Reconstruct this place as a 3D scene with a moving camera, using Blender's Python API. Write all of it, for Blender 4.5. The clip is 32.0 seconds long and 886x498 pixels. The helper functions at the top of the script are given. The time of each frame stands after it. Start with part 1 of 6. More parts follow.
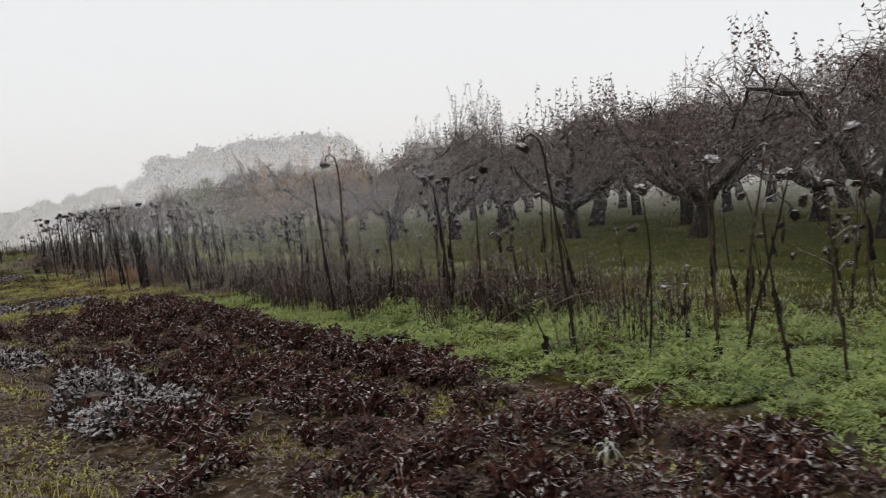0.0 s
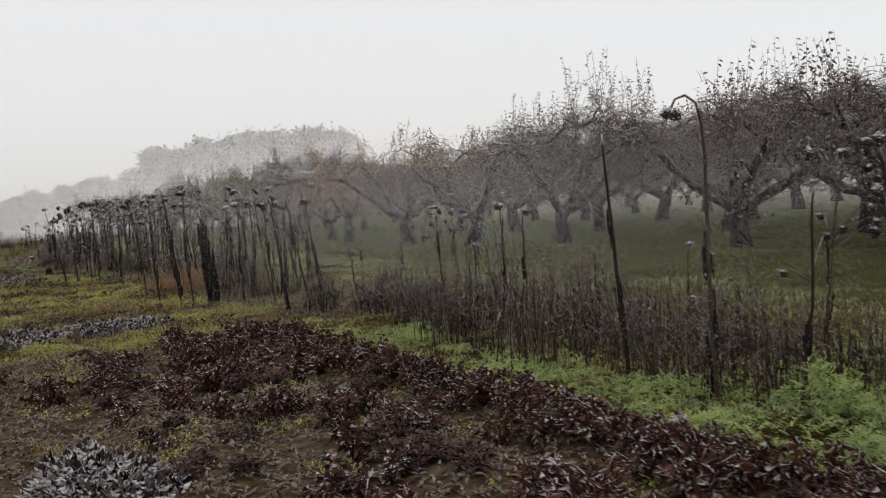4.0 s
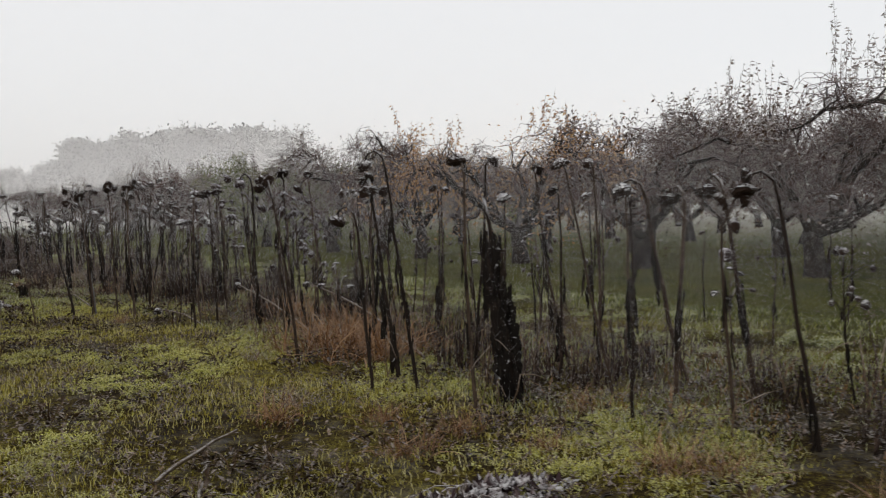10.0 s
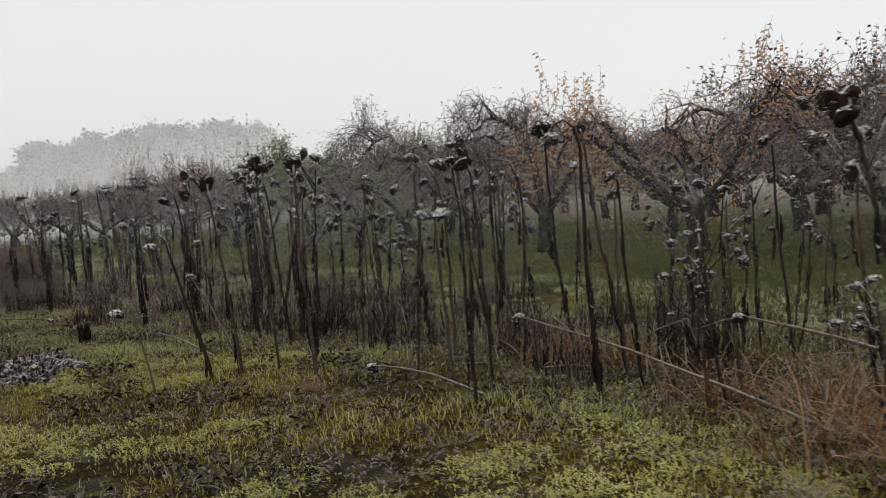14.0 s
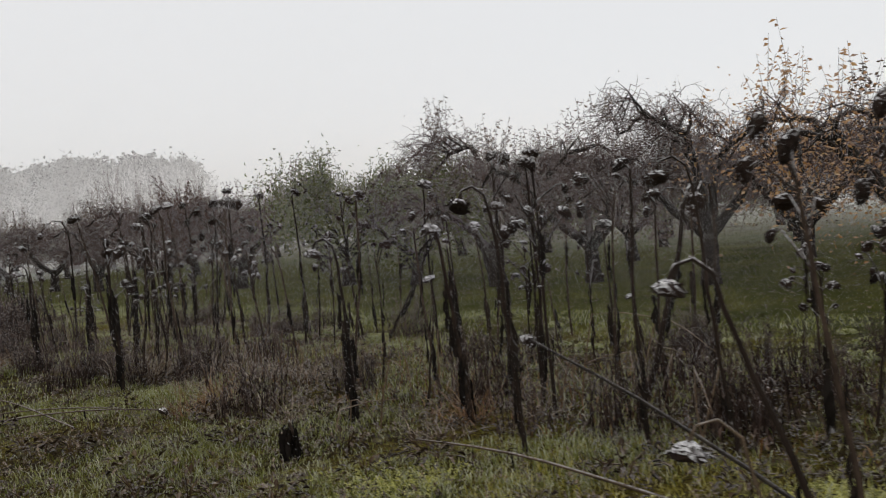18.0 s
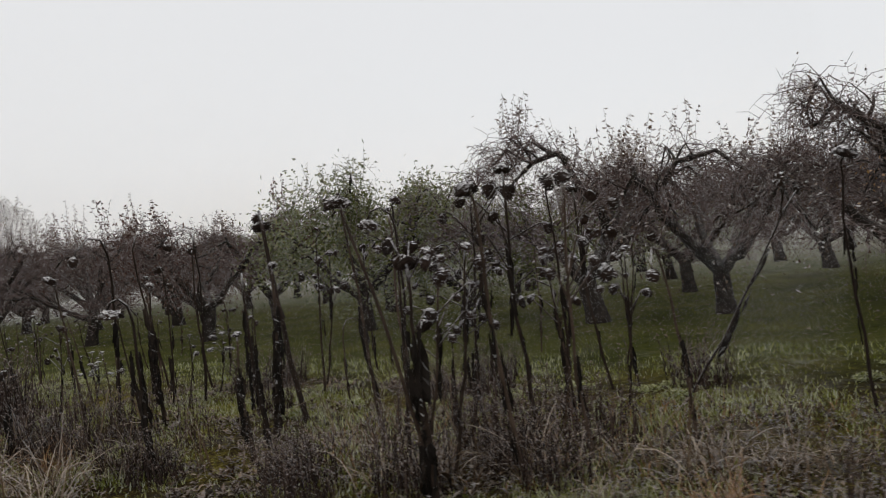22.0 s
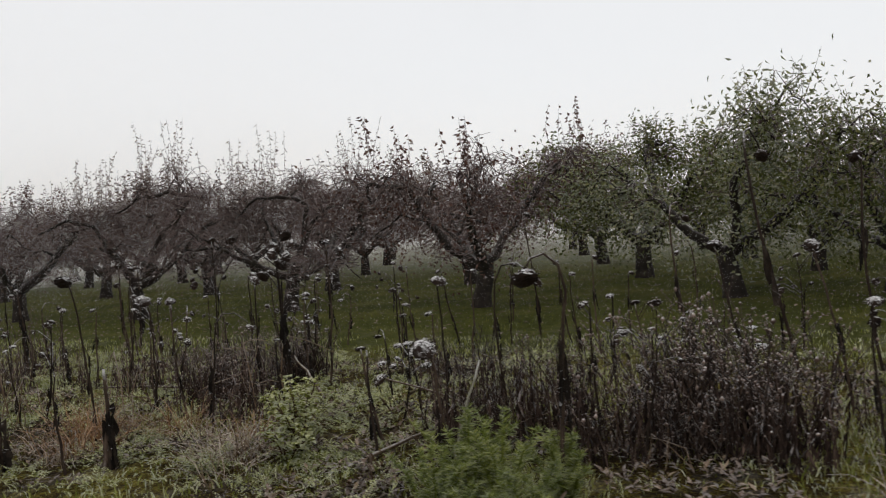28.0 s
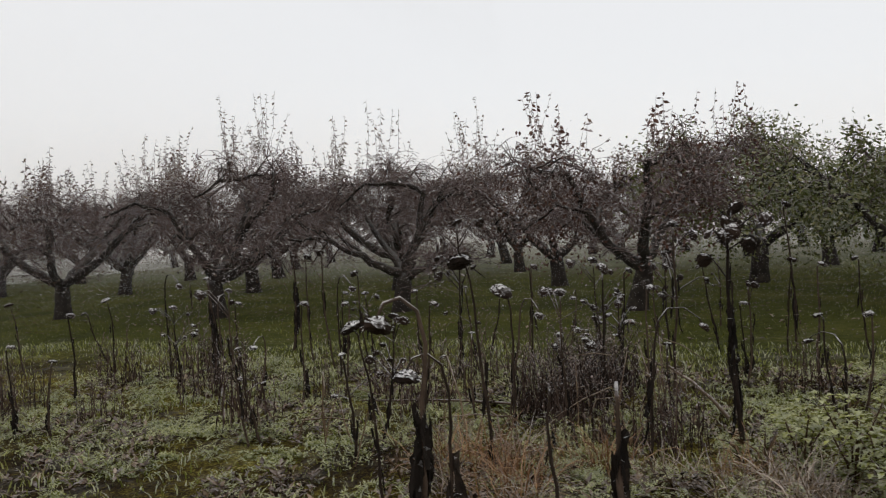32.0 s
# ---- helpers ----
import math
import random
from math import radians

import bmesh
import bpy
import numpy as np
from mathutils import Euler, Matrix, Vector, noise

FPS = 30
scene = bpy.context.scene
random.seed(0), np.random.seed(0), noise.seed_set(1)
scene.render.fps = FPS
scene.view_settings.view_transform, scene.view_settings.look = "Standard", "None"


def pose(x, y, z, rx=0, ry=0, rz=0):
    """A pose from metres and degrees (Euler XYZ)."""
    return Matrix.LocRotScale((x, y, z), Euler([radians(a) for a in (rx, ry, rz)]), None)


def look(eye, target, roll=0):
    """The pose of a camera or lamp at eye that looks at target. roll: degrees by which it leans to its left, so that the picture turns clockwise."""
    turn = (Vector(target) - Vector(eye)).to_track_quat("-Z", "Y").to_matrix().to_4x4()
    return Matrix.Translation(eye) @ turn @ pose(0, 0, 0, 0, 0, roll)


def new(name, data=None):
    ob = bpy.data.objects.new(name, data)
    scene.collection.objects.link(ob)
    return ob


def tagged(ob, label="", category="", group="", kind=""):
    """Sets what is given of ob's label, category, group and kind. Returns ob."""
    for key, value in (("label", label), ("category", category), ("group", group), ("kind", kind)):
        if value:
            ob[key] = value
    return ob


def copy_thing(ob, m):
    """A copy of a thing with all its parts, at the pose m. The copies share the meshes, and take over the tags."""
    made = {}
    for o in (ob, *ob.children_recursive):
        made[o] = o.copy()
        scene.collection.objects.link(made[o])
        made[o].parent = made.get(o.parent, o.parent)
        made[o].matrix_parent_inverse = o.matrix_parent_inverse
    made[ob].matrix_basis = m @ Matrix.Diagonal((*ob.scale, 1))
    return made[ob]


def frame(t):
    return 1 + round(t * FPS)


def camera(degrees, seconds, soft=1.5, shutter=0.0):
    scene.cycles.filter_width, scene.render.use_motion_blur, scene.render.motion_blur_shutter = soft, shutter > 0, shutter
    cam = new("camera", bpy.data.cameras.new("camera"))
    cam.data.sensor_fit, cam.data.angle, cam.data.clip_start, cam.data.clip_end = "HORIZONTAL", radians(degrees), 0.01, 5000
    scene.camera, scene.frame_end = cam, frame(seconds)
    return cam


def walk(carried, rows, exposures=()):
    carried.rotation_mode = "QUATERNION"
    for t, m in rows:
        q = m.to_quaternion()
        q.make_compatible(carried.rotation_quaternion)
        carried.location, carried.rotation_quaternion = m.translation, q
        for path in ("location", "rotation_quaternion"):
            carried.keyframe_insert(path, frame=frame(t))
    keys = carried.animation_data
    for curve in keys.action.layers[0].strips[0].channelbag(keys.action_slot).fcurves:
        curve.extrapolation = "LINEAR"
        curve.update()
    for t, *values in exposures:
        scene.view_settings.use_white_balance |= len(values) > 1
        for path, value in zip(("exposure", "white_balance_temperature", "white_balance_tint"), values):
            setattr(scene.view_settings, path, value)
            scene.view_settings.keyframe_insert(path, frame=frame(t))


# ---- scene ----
cam = camera(55.8, 32.0, soft=1.1, shutter=0.3)
PATH = [
    (0, (0.000, 0.000, 1.500), (2.647, 4.228, 1.161), -5.21),
    (0.5, (-0.081, 0.717, 1.500), (2.601, 4.912, 1.040), -4.42),
    (1, (-0.079, 1.383, 1.480), (2.916, 5.334, 0.830), -4.14),
    (1.5, (-0.079, 2.119, 1.520), (2.819, 6.154, 0.955), -3.72),
    (2, (-0.099, 2.821, 1.520), (2.685, 6.916, 0.825), -3.43),
    (2.5, (-0.033, 3.516, 1.520), (2.726, 7.641, 0.913), -5.14),
    (3, (-0.085, 4.169, 1.500), (2.608, 8.340, 0.909), -3.83),
    (3.5, (-0.116, 4.855, 1.520), (2.590, 9.008, 0.860), -4.64),
    (4, (-0.094, 5.554, 1.558), (2.625, 9.736, 1.211), -3.91),
    (4.5, (-0.137, 6.294, 1.539), (2.669, 10.416, 1.165), -3.41),
    (6.5, (-0.131, 9.394, 1.520), (2.858, 13.375, 1.049), -2.11),
    (7, (-0.131, 10.130, 1.539), (2.861, 14.095, 0.965), -2.21),
    (7.5, (-0.109, 10.829, 1.578), (2.767, 14.892, 1.108), -2.31),
    (8, (-0.125, 11.575, 1.558), (2.909, 15.532, 1.192), -1.60),
    (8.5, (-0.096, 12.247, 1.500), (2.980, 16.180, 1.238), -1.20),
    (9, (-0.107, 12.966, 1.520), (3.097, 16.801, 1.328), -0.60),
    (9.5, (-0.140, 13.723, 1.480), (3.046, 17.568, 1.228), -1.20),
    (10, (-0.171, 14.409, 1.520), (2.971, 18.287, 1.223), -1.40),
    (10.5, (-0.187, 15.155, 1.520), (2.966, 19.007, 1.058), -1.00),
    (11, (-0.144, 15.887, 1.500), (2.853, 19.877, 1.186), -1.30),
    (11.5, (-0.134, 16.639, 1.500), (2.912, 20.582, 1.082), -1.40),
    (12, (-0.024, 17.330, 1.461), (3.218, 21.116, 1.078), -2.91),
    (12.5, (-0.018, 18.039, 1.461), (3.214, 21.843, 1.182), -2.60),
    (13, (-0.002, 18.764, 1.461), (3.358, 22.451, 1.113), -3.61),
    (13.5, (0.011, 19.446, 1.500), (3.269, 23.221, 1.135), -4.01),
    (15.5, (0.000, 22.100, 1.500), (3.597, 25.555, 1.144), -4.91),
    (16, (-0.031, 22.821, 1.481), (3.538, 26.313, 1.224), -4.15),
    (16.5, (-0.034, 23.563, 1.506), (3.537, 27.054, 1.268), -4.35),
    (17, (-0.038, 24.282, 1.532), (3.591, 27.720, 1.383), -4.79),
    (17.5, (-0.103, 24.925, 1.531), (3.552, 28.328, 1.282), -4.25),
    (18, (-0.065, 25.622, 1.520), (3.636, 28.977, 1.318), -4.99),
    (18.5, (-0.150, 26.242, 1.553), (3.524, 29.631, 1.416), -3.33),
    (19, (-0.113, 26.848, 1.557), (3.681, 30.095, 1.299), -3.87),
    (19.5, (-0.076, 27.545, 1.545), (3.770, 30.741, 1.527), -4.42),
    (20, (-0.025, 28.342, 1.534), (3.937, 31.392, 1.597), -3.95),
    (20.5, (0.003, 29.140, 1.525), (4.064, 32.057, 1.461), -5.20),
    (21, (-0.041, 29.873, 1.491), (4.075, 32.712, 1.551), -4.71),
    (21.5, (-0.016, 30.603, 1.465), (4.210, 33.274, 1.363), -5.31),
    (22, (-0.054, 31.335, 1.479), (4.271, 33.844, 1.477), -5.93),
    (22.5, (-0.071, 32.044, 1.490), (4.304, 34.459, 1.332), -5.70),
    (23, (-0.053, 32.786, 1.497), (4.218, 35.380, 1.362), -6.12),
    (23.5, (-0.061, 33.551, 1.476), (4.281, 36.021, 1.270), -6.27),
    (24, (-0.006, 34.292, 1.415), (4.258, 36.894, 1.193), -5.92),
    (24.5, (-0.000, 35.001, 1.423), (4.402, 37.366, 1.280), -4.74),
    (25, (0.018, 35.765, 1.431), (4.550, 37.850, 1.103), -4.40),
    (25.5, (-0.037, 36.519, 1.495), (4.438, 38.740, 1.297), -6.37),
    (26, (-0.109, 37.195, 1.527), (4.360, 39.422, 1.260), -6.48),
    (26.5, (-0.071, 37.937, 1.516), (4.363, 40.244, 1.395), -5.18),
    (28.5, (0.000, 40.350, 1.480), (4.574, 42.367, 1.358), -3.80),
    (29, (0.062, 41.049, 1.427), (4.631, 43.077, 1.542), -3.41),
    (29.5, (-0.012, 41.482, 1.482), (4.575, 43.467, 1.349), -3.69),
    (30, (-0.057, 41.886, 1.478), (4.524, 43.881, 1.285), -3.00),
    (30.5, (-0.032, 42.395, 1.473), (4.529, 44.442, 1.389), -2.91),
    (31, (-0.068, 42.966, 1.448), (4.517, 44.958, 1.359), -2.69),
    (31.5, (0.004, 43.311, 1.462), (4.681, 45.070, 1.304), -3.02),
    (32, (0.050, 43.608, 1.475), (4.752, 45.302, 1.322), -2.79),
]
walk(cam, [(t, look(eye, target, roll)) for t, eye, target, roll in PATH],
     [(0.0, 0.03), (1.5, 0.14), (2.2, 0.1), (3.0, -0.04), (4.5, 0.0), (7.0, 0.16), (9.0, 0.0), (12.0, 0.05), (16.0, -0.04), (22.0, -0.08), (24.5, 0.14), (26.0, 0.0), (30.0, 0.05), (31.0, -0.1), (32.0, 0.0)])

# ---- light ----
world = bpy.data.worlds.new("foggy_sky")
scene.world = world
world.use_nodes = True
wn = world.node_tree
sky = wn.nodes.new("ShaderNodeTexSky")
sky.sky_type = "NISHITA"
sky.sun_disc = False
sky.sun_elevation = radians(24)
sky.sun_rotation = radians(300)
scaled = wn.nodes.new("ShaderNodeVectorMath")
scaled.operation = "SCALE"
scaled.inputs["Scale"].default_value = 0.05
veil = wn.nodes.new("ShaderNodeMix")
veil.data_type = "RGBA"
veil.inputs[0].default_value = 0.88
veil.inputs["B"].default_value = (0.93, 0.935, 0.948, 1)
wn.links.new(sky.outputs[0], scaled.inputs[0])
wn.links.new(scaled.outputs[0], veil.inputs["A"])
wn.links.new(veil.outputs["Result"], wn.nodes["Background"].inputs["Color"])
wn.nodes["Background"].inputs["Strength"].default_value = 1.0

sun = new("sun", bpy.data.lights.new("sun", "SUN"))
sun.data.energy, sun.data.angle, sun.data.color = 0.5, radians(25), (1.0, 0.96, 0.9)
sun.matrix_basis = look((-20, 15, 24), (0, 20, 0))


# ---- materials ----
def ramp_node(nt, stops):
    n = nt.nodes.new("ShaderNodeValToRGB")
    e = n.color_ramp.elements
    while len(e) < len(stops):
        e.new(0.5)
    for el, (p, c) in zip(e, stops):
        el.position, el.color = p, (*c, 1)
    return n


def mix_node(nt, fac, a, b):
    n = nt.nodes.new("ShaderNodeMix")
    n.data_type = "RGBA"
    for sock, v in ((n.inputs[0], fac), (n.inputs["A"], a), (n.inputs["B"], b)):
        if isinstance(v, (int, float)):
            sock.default_value = v
        elif isinstance(v, tuple):
            sock.default_value = (*v, 1)
        else:
            nt.links.new(v, sock)
    return n.outputs["Result"]


def noise_node(nt, scale, detail=4, rough=0.6, coord="Object"):
    tc = nt.nodes.new("ShaderNodeNewGeometry") if coord == "World" else nt.nodes.new("ShaderNodeTexCoord")
    n = nt.nodes.new("ShaderNodeTexNoise")
    n.inputs["Scale"].default_value, n.inputs["Detail"].default_value, n.inputs["Roughness"].default_value = scale, detail, rough
    nt.links.new(tc.outputs["Position" if coord == "World" else coord], n.inputs["Vector"])
    return n.outputs["Fac"]


def math_node(nt, op, a, b=0.0, clamp=False):
    n = nt.nodes.new("ShaderNodeMath")
    n.operation, n.use_clamp = op, clamp
    for sock, v in ((n.inputs[0], a), (n.inputs[1], b)):
        if isinstance(v, (int, float)):
            sock.default_value = v
        else:
            nt.links.new(v, sock)
    return n.outputs[0]


def frost_mask(nt, amount, scale=40, low=0.25):
    """Hoar frost settles on what faces the sky."""
    geo = nt.nodes.new("ShaderNodeNewGeometry")
    sep = nt.nodes.new("ShaderNodeSeparateXYZ")
    nt.links.new(geo.outputs["Normal"], sep.inputs[0])
    up = math_node(nt, "MULTIPLY", math_node(nt, "SUBTRACT", sep.outputs["Z"], low), 3.2, True)
    grain = math_node(nt, "MULTIPLY", math_node(nt, "SUBTRACT", noise_node(nt, scale, 3, 0.7, "World"), 0.36), 5.0, True)
    return math_node(nt, "MULTIPLY", math_node(nt, "MULTIPLY", up, grain), amount, True)


def surface(name, stops, scale=12, frost=0.0, rough=0.85, island=0.0, bump=0.0, bump_scale=60, spec=0.2, see_through=0.0, low=0.25, random=0.0,
            frost_scale=40):
    m = bpy.data.materials.new(name)
    m.use_nodes = True
    nt = m.node_tree
    bsdf = nt.nodes["Principled BSDF"]
    fac = noise_node(nt, scale, 5, 0.65, "World")
    fac = math_node(nt, "MULTIPLY", math_node(nt, "SUBTRACT", fac, 0.25), 2.0, True)
    if island:
        geo = nt.nodes.new("ShaderNodeNewGeometry")
        fac = math_node(nt, "ADD", math_node(nt, "MULTIPLY", fac, 1 - island), math_node(nt, "MULTIPLY", geo.outputs["Random Per Island"], island))
    if random:
        info = nt.nodes.new("ShaderNodeObjectInfo")
        fac = math_node(nt, "ADD", math_node(nt, "MULTIPLY", fac, 1 - random), math_node(nt, "MULTIPLY", info.outputs["Random"], random))
    ramp = ramp_node(nt, stops)
    nt.links.new(fac, ramp.inputs[0])
    col = ramp.outputs[0]
    if frost:
        col = mix_node(nt, frost_mask(nt, frost, frost_scale, low), col, (0.76, 0.745, 0.74))
    nt.links.new(col, bsdf.inputs["Base Color"])
    bsdf.inputs["Roughness"].default_value = rough
    bsdf.inputs["Specular IOR Level"].default_value = spec
    if bump:
        b = nt.nodes.new("ShaderNodeBump")
        b.inputs["Strength"].default_value, b.inputs["Distance"].default_value = bump, 0.01
        nt.links.new(noise_node(nt, bump_scale, 6, 0.7, "World"), b.inputs["Height"])
        nt.links.new(b.outputs[0], bsdf.inputs["Normal"])
    if see_through:
        tr = nt.nodes.new("ShaderNodeBsdfTranslucent")
        nt.links.new(col, tr.inputs["Color"])
        mx = nt.nodes.new("ShaderNodeMixShader")
        mx.inputs[0].default_value = see_through
        nt.links.new(bsdf.outputs[0], mx.inputs[1])
        nt.links.new(tr.outputs[0], mx.inputs[2])
        nt.links.new(mx.outputs[0], nt.nodes["Material Output"].inputs["Surface"])
    return m


STALK = surface("dry_stalk", [(0.0, (0.007, 0.0045, 0.003)), (0.5, (0.027, 0.017, 0.0115)), (1.0, (0.11, 0.075, 0.052))], 9, 0.6, random=0.5, bump=0.4, low=0.3)
PALE_STALK = surface("bleached_stalk", [(0.0, (0.03, 0.02, 0.013)), (1.0, (0.15, 0.105, 0.065))], 14, 0.3, random=0.3, bump=0.4, low=0.4)
HEAD = surface("seed_head", [(0.0, (0.006, 0.004, 0.003)), (1.0, (0.045, 0.026, 0.018))], 25, 1.0, bump=0.9, random=0.5, bump_scale=120, low=0.4, frost_scale=55)
LEAF = surface("withered_leaf", [(0.0, (0.005, 0.004, 0.003)), (0.6, (0.015, 0.0105, 0.0075)), (1.0, (0.055, 0.038, 0.027))], 12, 0.8, random=0.45, low=0.4, see_through=0.08)
BARK = surface("apple_bark", [(0.0, (0.008, 0.006, 0.0045)), (0.55, (0.023, 0.017, 0.0135)), (0.85, (0.045, 0.037, 0.026)), (1.0, (0.09, 0.078, 0.06))], 7, 0.12, bump=0.9, bump_scale=28, low=0.5)
TWIG = surface("apple_twig", [(0.0, (0.022, 0.012, 0.010)), (0.6, (0.080, 0.046, 0.038)), (1.0, (0.20, 0.135, 0.118))], 3, 0.2, island=0.6, low=0.3)
SHOOT = surface("water_shoot", [(0.0, (0.07, 0.05, 0.044)), (1.0, (0.20, 0.155, 0.135))], 3, 0.4, island=0.6)
LEAF_BROWN = surface("brown_apple_leaf", [(0.0, (0.03, 0.018, 0.012)), (0.6, (0.11, 0.065, 0.038)), (1.0, (0.22, 0.16, 0.11))], 4, 0.5, island=0.7, see_through=0.2, frost_scale=15)
LEAF_GREEN = surface("green_apple_leaf", [(0.0, (0.035, 0.045, 0.012)), (0.6, (0.11, 0.125, 0.032)), (1.0, (0.28, 0.26, 0.10))], 4, 0.2, island=0.7, see_through=0.35, frost_scale=15)
LEAF_ORANGE = surface("orange_apple_leaf", [(0.0, (0.16, 0.07, 0.02)), (0.6, (0.40, 0.19, 0.045)), (1.0, (0.55, 0.34, 0.11))], 4, 0.2, island=0.7, see_through=0.3, frost_scale=15)
LEAF_RED = surface("reddish_apple_leaf", [(0.0, (0.04, 0.018, 0.014)), (0.6, (0.105, 0.05, 0.036)), (1.0, (0.2, 0.13, 0.095))], 4, 0.4, island=0.7, see_through=0.2, frost_scale=15)
GRASS = surface("frosty_grass", [(0.0, (0.06, 0.032, 0.009)), (0.22, (0.18, 0.125, 0.016)), (0.45, (0.37, 0.33, 0.04)), (0.7, (0.54, 0.47, 0.12)), (1.0, (0.74, 0.70, 0.48))], 0.9, 0.28, island=0.45, see_through=0.3, low=0.2, frost_scale=80)
ORCHARD_GRASS = surface("orchard_grass", [(0.0, (0.04, 0.044, 0.007)), (0.55, (0.12, 0.135, 0.018)), (1.0, (0.30, 0.28, 0.08))], 0.7, 0.2, island=0.5, see_through=0.3)
STRIP_GRASS = surface("rimed_grass", [(0.0, (0.05, 0.055, 0.009)), (0.42, (0.18, 0.20, 0.032)), (0.75, (0.36, 0.365, 0.12)), (1.0, (0.70, 0.69, 0.47))], 1.1, 0.42, island=0.5, see_through=0.3, low=0.1)
MOSS = surface("moss", [(0.0, (0.07, 0.06, 0.008)), (0.3, (0.23, 0.21, 0.018)), (0.6, (0.45, 0.44, 0.04)), (1.0, (0.70, 0.68, 0.28))], 0.9, 0.25, island=0.3, see_through=0.2, low=0.3)
STRAW = surface("straw_grass", [(0.0, (0.05, 0.02, 0.007)), (0.45, (0.18, 0.085, 0.03)), (0.8, (0.36, 0.20, 0.085)), (1.0, (0.56, 0.42, 0.25))], 3, 0.12, island=0.65, see_through=0.2, low=0.2)
PALE_STRAW = surface("frosted_straw", [(0.0, (0.03, 0.018, 0.010)), (0.5, (0.14, 0.09, 0.052)), (0.82, (0.36, 0.27, 0.18)), (1.0, (0.68, 0.60, 0.48))], 3, 0.3, island=0.7, see_through=0.2, low=0.3)
COVER = surface("green_manure", [(0.0, (0.018, 0.03, 0.004)), (0.3, (0.10, 0.155, 0.014)), (0.65, (0.30, 0.39, 0.045)), (1.0, (0.66, 0.71, 0.3))], 1.9, 0.22, frost_scale=60, island=0.4, see_through=0.3, low=0.35)
FEATHER = surface("feathery_green", [(0.0, (0.03, 0.04, 0.006)), (0.5, (0.12, 0.15, 0.018)), (0.85, (0.27, 0.29, 0.06)), (1.0, (0.52, 0.53, 0.24))], 3.0, 0.2, island=0.5, see_through=0.25, low=0.4)
FROSTED_COVER = surface("rimed_green_leaf", [(0.0, (0.04, 0.05, 0.007)), (0.4, (0.16, 0.18, 0.025)), (0.75, (0.38, 0.39, 0.11)), (1.0, (0.72, 0.71, 0.46))], 1.8, 0.32, island=0.45, see_through=0.3, low=0.4)
BEDDING = surface("frosted_dark_leaf", [(0.0, (0.012, 0.005, 0.004)), (0.52, (0.056, 0.020, 0.014)), (0.83, (0.14, 0.06, 0.045)), (1.0, (0.46, 0.35, 0.3))], 3, 0.7, island=0.6, low=0.66, frost_scale=60)
HEAP = surface("rimed_foliage", [(0.0, (0.010, 0.005, 0.006)), (0.6, (0.04, 0.023, 0.024)), (0.88, (0.16, 0.115, 0.11)), (1.0, (0.6, 0.54, 0.53))], 6, 0.65, island=0.65, low=0.66, frost_scale=34)
WEED = surface("dry_weed", [(0.0, (0.045, 0.027, 0.021)), (0.45, (0.125, 0.083, 0.066)), (0.8, (0.27, 0.20, 0.165)), (1.0, (0.5, 0.42, 0.37))], 4, 0.45, island=0.55, low=0.3)
WEED_STEM = surface("weed_stem", [(0.0, (0.012, 0.007, 0.005)), (0.5, (0.045, 0.027, 0.020)), (0.82, (0.12, 0.08, 0.062)), (1.0, (0.38, 0.31, 0.26))], 4, 0.5, island=0.65, low=0.35)
WEED_DARK = surface("dark_weed", [(0.0, (0.008, 0.0045, 0.0035)), (0.55, (0.030, 0.0175, 0.013)), (0.9, (0.12, 0.08, 0.06)), (1.0, (0.34, 0.28, 0.23))], 4, 0.45, island=0.7, low=0.35)
LIMP = surface("limp_brown_leaf", [(0.0, (0.010, 0.006, 0.003)), (0.6, (0.05, 0.028, 0.013)), (0.9, (0.13, 0.085, 0.04)), (1.0, (0.30, 0.23, 0.13))], 3, 0.25, island=0.65, low=0.7)
RIMED = surface("rimed_leaf", [(0.0, (0.10, 0.09, 0.06)), (0.6, (0.24, 0.23, 0.18)), (1.0, (0.6, 0.6, 0.55))], 9, 0.5, island=0.3, low=0.4)
LIMP_PURPLE = surface("limp_purple_leaf", [(0.0, (0.010, 0.0045, 0.004)), (0.5, (0.042, 0.016, 0.012)), (0.85, (0.12, 0.055, 0.042)), (1.0, (0.3, 0.2, 0.16))], 3, 0.12, island=0.65, low=0.8)
RIMED_STEM = surface("rimed_stem", [(0.0, (0.05, 0.03, 0.025)), (0.6, (0.16, 0.12, 0.105)), (1.0, (0.4, 0.36, 0.34))], 9, 0.75, island=0.6, low=0.35, frost_scale=30)
WOOD = surface("weathered_wood", [(0.0, (0.05, 0.032, 0.02)), (1.0, (0.16, 0.115, 0.08))], 20, 0.4, bump=0.5)
FAR_LEAF = surface("far_foliage", [(0.0, (0.012, 0.013, 0.009)), (1.0, (0.045, 0.045, 0.03))], 0.4, 0.0, island=0.6)
LITTER = surface("fallen_leaf", [(0.0, (0.02, 0.012, 0.007)), (0.6, (0.09, 0.05, 0.026)), (1.0, (0.26, 0.18, 0.10))], 3, 0.2, island=0.7, low=0.6)


# White diffuse surface of the strips that stand in for haze.
def haze_strip_material():
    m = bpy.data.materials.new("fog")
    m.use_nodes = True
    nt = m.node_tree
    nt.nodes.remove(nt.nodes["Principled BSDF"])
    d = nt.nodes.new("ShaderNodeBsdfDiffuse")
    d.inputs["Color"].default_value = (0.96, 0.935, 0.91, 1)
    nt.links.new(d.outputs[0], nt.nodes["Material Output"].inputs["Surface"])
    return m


HAZE_STRIP = haze_strip_material()


